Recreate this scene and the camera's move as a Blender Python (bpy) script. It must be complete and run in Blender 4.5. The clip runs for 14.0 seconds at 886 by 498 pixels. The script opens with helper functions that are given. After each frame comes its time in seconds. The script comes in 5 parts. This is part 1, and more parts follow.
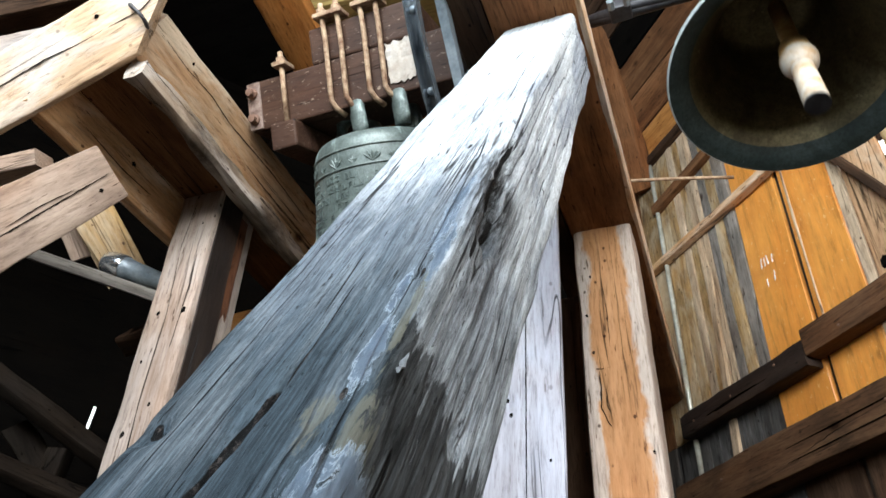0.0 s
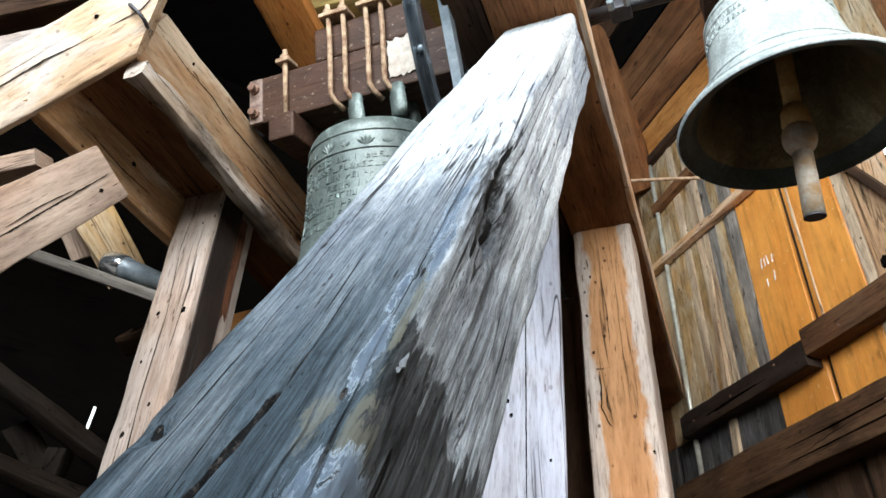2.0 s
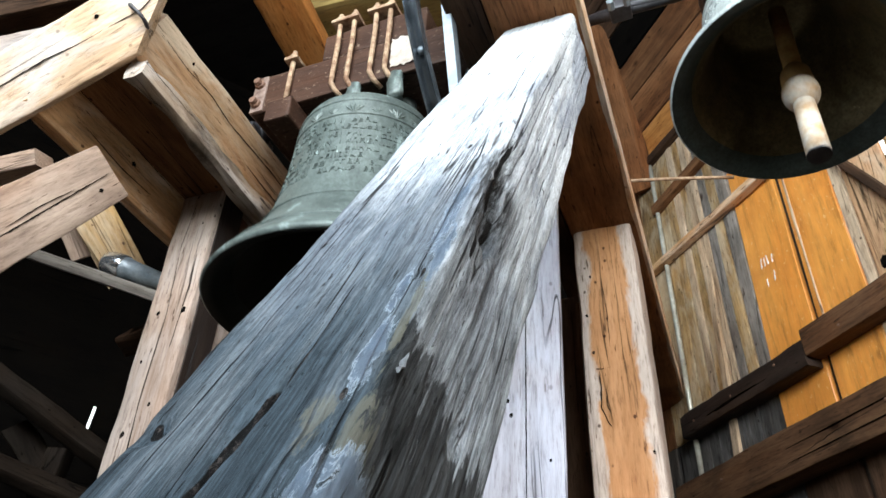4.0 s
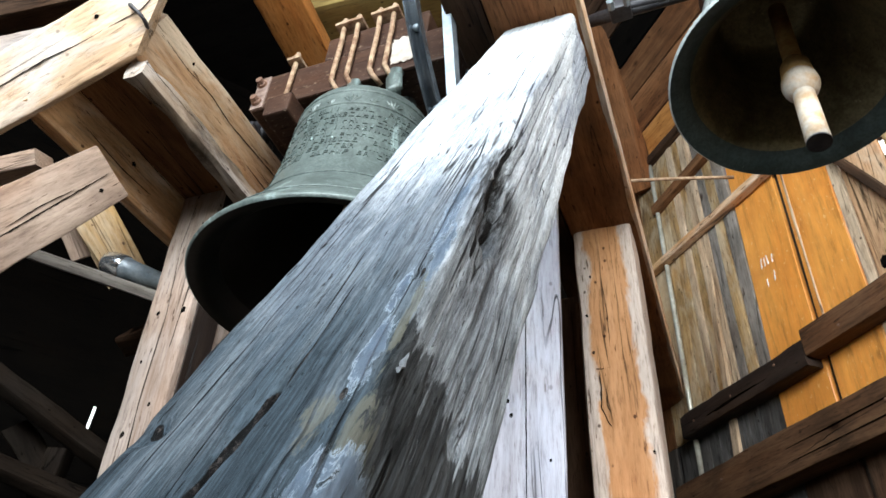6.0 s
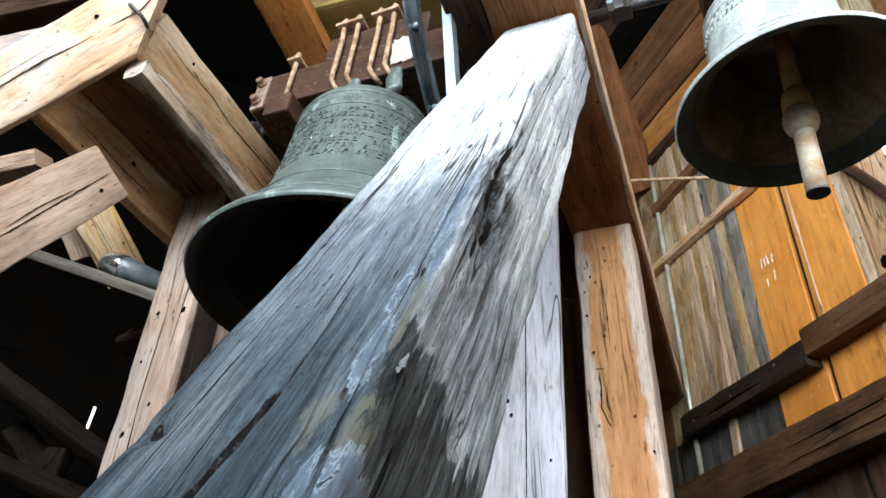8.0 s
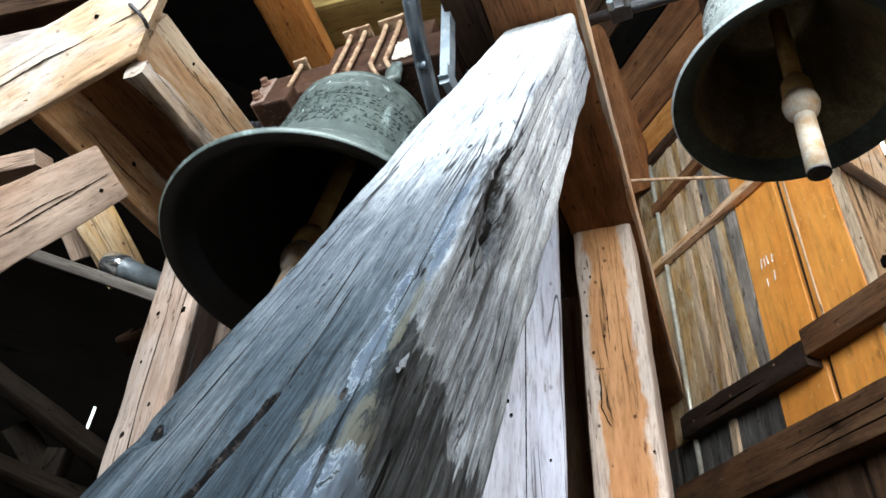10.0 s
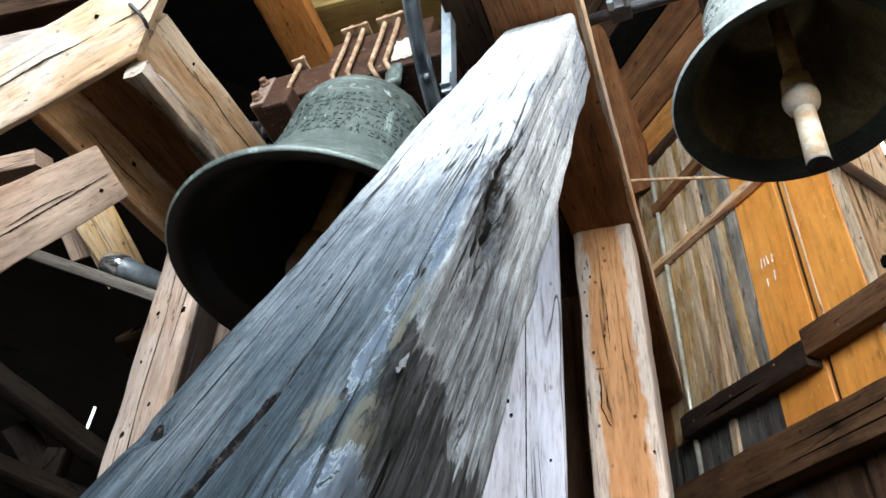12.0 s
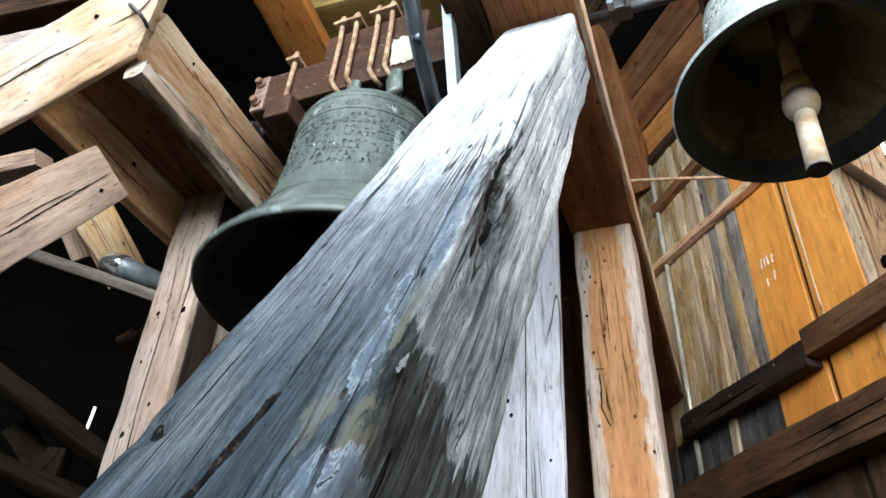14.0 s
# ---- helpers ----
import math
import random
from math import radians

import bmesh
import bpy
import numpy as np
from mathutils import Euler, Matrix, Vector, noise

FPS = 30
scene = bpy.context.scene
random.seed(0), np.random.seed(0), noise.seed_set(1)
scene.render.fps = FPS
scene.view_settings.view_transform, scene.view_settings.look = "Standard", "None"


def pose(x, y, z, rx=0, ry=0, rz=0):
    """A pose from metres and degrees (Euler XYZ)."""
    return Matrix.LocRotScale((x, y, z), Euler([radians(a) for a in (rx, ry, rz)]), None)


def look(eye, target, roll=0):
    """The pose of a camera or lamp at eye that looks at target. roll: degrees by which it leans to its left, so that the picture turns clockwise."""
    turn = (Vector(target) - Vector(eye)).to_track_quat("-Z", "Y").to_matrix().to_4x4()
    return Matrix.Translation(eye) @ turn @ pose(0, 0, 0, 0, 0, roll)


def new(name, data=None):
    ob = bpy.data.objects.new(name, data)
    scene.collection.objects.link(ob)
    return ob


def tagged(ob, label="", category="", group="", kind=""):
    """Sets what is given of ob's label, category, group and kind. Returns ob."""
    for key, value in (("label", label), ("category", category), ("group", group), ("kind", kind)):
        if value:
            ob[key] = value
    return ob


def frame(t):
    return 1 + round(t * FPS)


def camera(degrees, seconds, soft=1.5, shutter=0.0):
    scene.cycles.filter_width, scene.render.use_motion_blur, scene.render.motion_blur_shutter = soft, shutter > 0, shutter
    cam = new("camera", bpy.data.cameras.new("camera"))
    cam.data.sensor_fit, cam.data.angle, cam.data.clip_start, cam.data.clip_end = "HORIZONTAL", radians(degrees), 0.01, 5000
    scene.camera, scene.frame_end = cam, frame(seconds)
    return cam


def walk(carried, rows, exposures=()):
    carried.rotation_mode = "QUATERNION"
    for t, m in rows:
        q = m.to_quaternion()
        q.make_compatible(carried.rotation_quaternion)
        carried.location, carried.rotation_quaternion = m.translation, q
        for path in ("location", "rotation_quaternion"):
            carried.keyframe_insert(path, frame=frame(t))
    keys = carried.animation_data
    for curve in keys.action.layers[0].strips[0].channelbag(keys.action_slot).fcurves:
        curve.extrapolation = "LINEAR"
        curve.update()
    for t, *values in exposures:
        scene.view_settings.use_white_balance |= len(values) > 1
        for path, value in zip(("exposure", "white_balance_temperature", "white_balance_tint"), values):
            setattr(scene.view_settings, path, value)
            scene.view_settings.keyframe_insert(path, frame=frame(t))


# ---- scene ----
cam = camera(63.3, 14.0, soft=1.6, shutter=0.5)
CAM_POSE = Matrix(((0.931796, 0.179998, 0.315209, 0.0), (0.358624, -0.590682, -0.722830, 0.0), (0.056080, 0.786572, -0.614947, 0.9), (0, 0, 0, 1)))
walk(cam, [(0.0, CAM_POSE), (14.0, CAM_POSE)], exposures=[(0.0, 0.0), (14.0, 0.0)])

# ---- light: sky through the wall openings and the gaps between the boards ----
world = bpy.data.worlds.new("sky")
scene.world = world
world.use_nodes = True
wn = world.node_tree
sky = wn.nodes.new("ShaderNodeTexSky")
sky.sky_type, sky.sun_disc, sky.sun_elevation, sky.sun_rotation = "NISHITA", False, radians(25), radians(160)
wn.nodes["Background"].inputs["Strength"].default_value = 0.12
wn.links.new(sky.outputs[0], wn.nodes["Background"].inputs["Color"])

sun = new("sun", bpy.data.lights.new("sun", "SUN"))
sun.data.energy, sun.data.angle, sun.data.color = 2.5, radians(20), (0.98, 0.985, 1.0)
sun.matrix_world = look((0.9, -2.2, 4.05), (-0.1, 1.3, 2.6))

# daylight in the open window above the sill of the south wall
window_light = new("window_light", bpy.data.lights.new("window_light", "AREA"))
window_light.data.shape, window_light.data.size, window_light.data.size_y = "RECTANGLE", 4.0, 1.9
window_light.data.energy, window_light.data.color = 395.0, (0.82, 0.92, 1.0)
window_light.matrix_world = look((0.0, -1.64, 3.48), (0.0, 1.6, 2.5))


# fill lamp added in an unseen east opening to brighten the left beams
east_fill_light = new("east_fill_light", bpy.data.lights.new("east_fill_light", "AREA"))
east_fill_light.data.shape, east_fill_light.data.size, east_fill_light.data.size_y = "RECTANGLE", 1.4, 1.0
east_fill_light.data.energy, east_fill_light.data.color = 62.0, (1.0, 0.96, 0.9)
east_fill_light.matrix_world = look((2.27, 0.0, 2.9), (-1.5, 0.9, 2.7))


# ---- materials ----
def node_mat(name):
    m = bpy.data.materials.new(name)
    m.use_nodes = True
    return m, m.node_tree, m.node_tree.nodes["Principled BSDF"]


def ramp(nt, src, stops):
    r = nt.nodes.new("ShaderNodeValToRGB")
    e = r.color_ramp.elements
    while len(e) < len(stops):
        e.new(0.5)
    for el, (p, c) in zip(e, stops):
        el.position, el.color = p, (*c, 1) if len(c) == 3 else c
    nt.links.new(src, r.inputs[0])
    return r.outputs[0]


def mix(nt, fac, a, b, mode="MIX"):
    n = nt.nodes.new("ShaderNodeMix")
    n.data_type, n.blend_type = "RGBA", mode
    for sock, v in ((n.inputs[0], fac), (n.inputs[6], a), (n.inputs[7], b)):
        if hasattr(v, "links") or hasattr(v, "is_linked"):
            nt.links.new(v, sock)
        elif isinstance(v, (int, float)):
            sock.default_value = v
        else:
            sock.default_value = (*v, 1)
    return n.outputs[2]


def noise_tex(nt, vec, scale, detail=5, rough=0.6, distort=0.0):
    n = nt.nodes.new("ShaderNodeTexNoise")
    n.inputs["Scale"].default_value, n.inputs["Detail"].default_value = scale, detail
    n.inputs["Roughness"].default_value, n.inputs["Distortion"].default_value = rough, distort
    nt.links.new(vec, n.inputs["Vector"])
    return n.outputs["Fac"]


def coords(nt, stretch, offset=True):
    """Object coordinates, stretched; each object takes a piece of its own."""
    tc = nt.nodes.new("ShaderNodeTexCoord")
    mp = nt.nodes.new("ShaderNodeMapping")
    mp.inputs["Scale"].default_value = stretch
    nt.links.new(tc.outputs["Object"], mp.inputs["Vector"])
    if offset:
        info = nt.nodes.new("ShaderNodeObjectInfo")
        mul = nt.nodes.new("ShaderNodeMath")
        mul.operation = "MULTIPLY"
        mul.inputs[1].default_value = 37.0
        nt.links.new(info.outputs["Random"], mul.inputs[0])
        comb = nt.nodes.new("ShaderNodeCombineXYZ")
        for i in range(3):
            nt.links.new(mul.outputs[0], comb.inputs[i])
        nt.links.new(comb.outputs[0], mp.inputs["Location"])
    return mp.outputs[0]


def bump(nt, height, strength, dist, bsdf, prev=None):
    b = nt.nodes.new("ShaderNodeBump")
    b.inputs["Strength"].default_value, b.inputs["Distance"].default_value = strength, dist
    nt.links.new(height, b.inputs["Height"])
    if prev is not None:
        nt.links.new(prev, b.inputs["Normal"])
    nt.links.new(b.outputs[0], bsdf.inputs["Normal"])
    return b.outputs[0]


def math_node(nt, op, a, b=None, c=None):
    n = nt.nodes.new("ShaderNodeMath")
    n.operation = op
    for i, v in enumerate((a, b, c)):
        if v is None:
            continue
        if isinstance(v, (int, float)):
            n.inputs[i].default_value = v
        else:
            nt.links.new(v, n.inputs[i])
    return n.outputs[0]


def map_range(nt, v, lo, hi):
    n = nt.nodes.new("ShaderNodeMapRange")
    n.inputs["From Min"].default_value, n.inputs["From Max"].default_value = lo, hi
    nt.links.new(v, n.inputs["Value"])
    return n.outputs[0]


def wood(name, light, mid, dark, crack=0.35, relief=0.6, rough=0.75, stain=(0.05, 0.035, 0.025), stain_amt=0.5, grain=60, bleach_lit=None, spec=0.14, chips=None, pale_edges=None, drift=0.6, fleck=1.0):
    """Hewn timber: long grain, cracks along it, blotches and knots. The grain runs along local x. chips: flaked spots of that colour; pale_edges: colour and half width of the core."""
    m, nt, b = node_mat(name)
    v = coords(nt, (1, 1, 1))
    vg = coords(nt, (0.11, 1, 1))
    vc = coords(nt, (0.05, 1, 1))
    fine = noise_tex(nt, vg, grain * 2.2, 9, 0.75, 0.3)
    broad = noise_tex(nt, vg, grain * 0.22, 8, 0.68, 0.6)
    blot = noise_tex(nt, v, 3.2, 6, 0.62, 0.4)
    col = ramp(nt, broad, [(0.28, dark), (0.5, mid), (0.72, light)])
    fcol = ramp(nt, fine, [(0.36, (0.35, 0.32, 0.3)), (0.47, (0.88, 0.87, 0.86)), (0.6, (1.08, 1.08, 1.08))])
    col = mix(nt, 0.7, col, fcol, "MULTIPLY")
    st = ramp(nt, blot, [(0.42, (1, 1, 1)), (0.68, (0, 0, 0))])
    inv = nt.nodes.new("ShaderNodeInvert")
    nt.links.new(st, inv.inputs["Color"])
    mm = nt.nodes.new("ShaderNodeMath")
    mm.operation = "MULTIPLY"
    mm.inputs[1].default_value = stain_amt
    nt.links.new(inv.outputs[0], mm.inputs[0])
    col = mix(nt, mm.outputs[0], col, stain)
    if bleach_lit:
        patch = noise_tex(nt, coords(nt, (0.35, 1, 1)), 5.0, 6, 0.65, 0.8)
        pf = ramp(nt, patch, [(0.46, (0, 0, 0)), (0.62, (1, 1, 1))])
        col = mix(nt, pf, col, mix(nt, 0.65, bleach_lit, fcol, "MULTIPLY"))
    if pale_edges:
        sep = nt.nodes.new("ShaderNodeSeparateXYZ")
        tc = nt.nodes.new("ShaderNodeTexCoord")
        nt.links.new(tc.outputs["Object"], sep.inputs[0])
        wander = math_node(nt, "MULTIPLY_ADD", noise_tex(nt, coords(nt, (0.35, 1, 1)), 9.0, 8, 0.68, 0.7), 0.16, -0.08)
        rim = map_range(nt, math_node(nt, "ADD", math_node(nt, "ABSOLUTE", sep.outputs[1]), wander), pale_edges[1] - 0.006, pale_edges[1] + 0.012)
        col = mix(nt, math_node(nt, "MULTIPLY", rim, 0.9), col, mix(nt, 0.75, pale_edges[0], fcol, "MULTIPLY"))
    # warmer and greyer stretches, short dark checks and pin holes
    tone = noise_tex(nt, coords(nt, (0.45, 1, 1)), 3.1, 5, 0.62, 0.5)
    col = mix(nt, drift, col, ramp(nt, tone, [(0.33, (1.08, 0.9, 0.75)), (0.5, (1, 1, 1)), (0.67, (0.9, 0.93, 0.96))]), "MULTIPLY")
    check = noise_tex(nt, coords(nt, (0.12, 1, 1)), 85, 3, 0.55, 0.2)
    col = mix(nt, 0.9 * fleck, col, ramp(nt, check, [(0.66, (1, 1, 1)), (0.7, (0.22, 0.17, 0.13))]), "MULTIPLY")
    pin = nt.nodes.new("ShaderNodeTexVoronoi")
    pin.inputs["Scale"].default_value = 15
    nt.links.new(coords(nt, (0.7, 1, 1)), pin.inputs["Vector"])
    col = mix(nt, 0.85 * fleck, col, ramp(nt, pin.outputs["Distance"], [(0.06, (0.12, 0.08, 0.06)), (0.1, (1, 1, 1))]), "MULTIPLY")
    if chips:
        flake = noise_tex(nt, coords(nt, (0.6, 1, 1)), 60, 6, 0.72, 0.3)
        col = mix(nt, ramp(nt, flake, [(0.6, (0, 0, 0)), (0.66, (0.85, 0.85, 0.85))]), col, chips)
    ck = noise_tex(nt, vc, grain * 0.28, 3, 0.5, 0.8)
    cr = ramp(nt, ck, [(0.49, (1, 1, 1)), (0.5, (0.03, 0.025, 0.02)), (0.51, (1, 1, 1))])
    gate = ramp(nt, noise_tex(nt, coords(nt, (0.3, 1, 1)), 4.0, 2), [(0.5, (1, 1, 1)), (0.6, (1 - crack, 1 - crack, 1 - crack))])
    lines = mix(nt, 1.0, cr, gate, "LIGHTEN")
    col = mix(nt, 1.0, col, lines, "MULTIPLY")
    # small knots
    vor = nt.nodes.new("ShaderNodeTexVoronoi")
    vor.inputs["Scale"].default_value = 4.2
    nt.links.new(coords(nt, (0.6, 1, 1)), vor.inputs["Vector"])
    kn = ramp(nt, vor.outputs["Distance"], [(0.045, (0.16, 0.1, 0.06)), (0.1, (1, 1, 1))])
    col = mix(nt, 0.9, col, kn, "MULTIPLY")
    nt.links.new(col, b.inputs["Base Color"])
    b.inputs["Roughness"].default_value = rough
    b.inputs["Specular IOR Level"].default_value = spec
    n1 = bump(nt, broad, relief, 0.006, b)
    n2 = bump(nt, fine, relief, 0.003, b, n1)
    bump(nt, lines, 0.8, 0.01, b, n2)
    return m


W_GREY = wood("weathered_grey_wood", (0.42, 0.43, 0.44), (0.22, 0.235, 0.25), (0.07, 0.075, 0.08), 0.9, 1.0, 0.55, (0.03, 0.028, 0.026), 0.45, 70, spec=0.5)
W_PALE = wood("bleached_pale_wood", (0.78, 0.72, 0.68), (0.62, 0.55, 0.5), (0.36, 0.28, 0.23), 0.8, 0.45, 0.7, (0.33, 0.26, 0.23), 0.35, 40)
W_TAN = wood("hewn_tan_wood", (0.72, 0.46, 0.25), (0.58, 0.34, 0.165), (0.3, 0.15, 0.06), 0.8, 0.5, 0.75, (0.18, 0.08, 0.035), 0.4, 45, bleach_lit=(0.7, 0.54, 0.4))
W_ORANGE = wood("orange_pine_wood", (0.58, 0.29, 0.1), (0.46, 0.2, 0.055), (0.22, 0.085, 0.02), 0.5, 0.4, 0.65, (0.12, 0.045, 0.012), 0.4, 45)
W_ORANGE_PALE = wood("orange_pine_pale_edges", (0.5, 0.28, 0.14), (0.42, 0.22, 0.1), (0.27, 0.125, 0.048), 0.7, 0.4, 0.7, (0.3, 0.13, 0.05), 0.3, 40, pale_edges=((0.47, 0.415, 0.37), 0.072), drift=0.3)
W_BROWN = wood("brown_wood", (0.28, 0.14, 0.065), (0.18, 0.082, 0.035), (0.075, 0.032, 0.014), 0.7, 0.5, 0.75, (0.035, 0.016, 0.008), 0.5, 45)
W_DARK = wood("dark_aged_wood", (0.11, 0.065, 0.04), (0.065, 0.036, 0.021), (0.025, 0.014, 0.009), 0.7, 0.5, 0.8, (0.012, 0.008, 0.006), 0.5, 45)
W_WALL = wood("old_wall_board", (0.64, 0.44, 0.22), (0.44, 0.28, 0.12), (0.1, 0.06, 0.03), 0.7, 0.5, 0.75, (0.07, 0.045, 0.03), 0.6, 35, bleach_lit=(0.5, 0.4, 0.27))
W_WALLGREY = wood("grey_wall_board", (0.4, 0.37, 0.33), (0.26, 0.23, 0.2), (0.08, 0.07, 0.06), 0.8, 0.5, 0.75, (0.04, 0.035, 0.03), 0.6, 40)
W_RED = wood("red_brown_painted_wood", (0.09, 0.05, 0.034), (0.06, 0.032, 0.021), (0.028, 0.015, 0.011), 0.4, 0.3, 0.5, (0.03, 0.015, 0.012), 0.4, 40, chips=(0.26, 0.2, 0.15))


W_WALLPALE = wood("pale_wall_board", (0.72, 0.57, 0.42), (0.58, 0.44, 0.3), (0.2, 0.13, 0.08), 0.7, 0.5, 0.75, (0.12, 0.08, 0.05), 0.5, 35)
W_BOARD = wood("fresh_orange_board", (0.84, 0.4, 0.095), (0.76, 0.31, 0.06), (0.58, 0.2, 0.032), 0.15, 0.1, 0.35, (0.46, 0.15, 0.03), 0.4, 9, spec=0.5, chips=(0.8, 0.5, 0.25), drift=0.4, fleck=0.15)
W_HEAD = wood("red_brown_beam_wood", (0.36, 0.17, 0.075), (0.25, 0.11, 0.045), (0.11, 0.045, 0.018), 0.7, 0.5, 0.75, (0.05, 0.02, 0.01), 0.5, 45)
W_TANBEAM = wood("tan_beam_wood", (0.66, 0.44, 0.27), (0.55, 0.34, 0.19), (0.32, 0.17, 0.085), 0.9, 0.5, 0.75, (0.3, 0.15, 0.07), 0.35, 45, bleach_lit=(0.6, 0.46, 0.33))
W_GREYTAN = wood("grey_tan_wood", (0.44, 0.335, 0.26), (0.31, 0.225, 0.17), (0.14, 0.09, 0.065), 0.8, 0.5, 0.75, (0.14, 0.1, 0.08), 0.4, 45)
W_CREAM = wood("cream_hewn_wood", (0.78, 0.6, 0.43), (0.7, 0.5, 0.33), (0.42, 0.25, 0.13), 1.0, 0.6, 0.75, (0.3, 0.17, 0.09), 0.3, 45, bleach_lit=(0.72, 0.64, 0.56), fleck=0.6)
W_KNOTTY = wood("gnarled_stripped_wood", (0.5, 0.4, 0.31), (0.25, 0.18, 0.125), (0.06, 0.04, 0.03), 0.9, 0.9, 0.7, (0.03, 0.022, 0.018), 0.8, 30, bleach_lit=(0.42, 0.36, 0.31))
W_POST = wood("pinkish_pale_post_wood", (0.46, 0.395, 0.35), (0.36, 0.29, 0.245), (0.19, 0.125, 0.09), 0.9, 0.5, 0.75, (0.16, 0.1, 0.065), 0.4, 45)
W_WHITE = wood("bleached_white_wood", (0.55, 0.58, 0.66), (0.45, 0.47, 0.545), (0.28, 0.28, 0.32), 0.9, 0.4, 0.7, (0.34, 0.29, 0.29), 0.3, 40, drift=0.3, fleck=0.5)
W_RAIL = wood("dark_brown_rail_wood", (0.2, 0.11, 0.058), (0.12, 0.062, 0.032), (0.04, 0.022, 0.012), 0.8, 0.6, 0.7, (0.015, 0.01, 0.007), 0.6, 45)
# near-black colour puts the unlit walls' shade in; knots and cracks share it
W_SHADE_BLACK = wood("shade_black_wood", (0.005, 0.004, 0.003), (0.003, 0.0025, 0.002), (0.0015, 0.0012, 0.001), 0.7, 0.5, 0.95, (0.005, 0.004, 0.003), 0.5, 45, spec=0.05)
W_CHAR = wood("charred_wood", (0.045, 0.03, 0.022), (0.022, 0.015, 0.012), (0.008, 0.006, 0.005), 0.7, 0.9, 0.6, (0.06, 0.035, 0.025), 0.3, 45, spec=0.2)
W_FLOOR = wood("worn_floor_plank", (0.13, 0.1, 0.068), (0.09, 0.066, 0.045), (0.045, 0.033, 0.02), 0.7, 0.4, 0.75, (0.08, 0.085, 0.06), 0.4, 40)
W_BURNT = wood("scorched_red_wood", (0.2, 0.09, 0.045), (0.14, 0.058, 0.03), (0.06, 0.028, 0.016), 0.7, 0.5, 0.7, (0.04, 0.02, 0.012), 0.4, 45)
# darker copy of the grey wall board, with light fall-off painted in
W_LOW_SHADE = wood("shaded_grey_wall_board", (0.16, 0.155, 0.15), (0.09, 0.086, 0.082), (0.03, 0.028, 0.026), 0.8, 0.5, 0.75, (0.03, 0.026, 0.022), 0.5, 40)
# very dark colour holds the shade of the timbers in the back corner
W_SHADE_DIM = wood("shade_dimmed_wood", (0.03, 0.024, 0.018), (0.018, 0.014, 0.011), (0.008, 0.006, 0.005), 0.7, 0.5, 0.85, (0.006, 0.005, 0.004), 0.5, 45, spec=0.05)
W_YELLOW = wood("yellow_old_plank", (0.3, 0.225, 0.085), (0.22, 0.155, 0.052), (0.11, 0.073, 0.022), 0.5, 0.3, 0.75, (0.1, 0.06, 0.02), 0.4, 30)


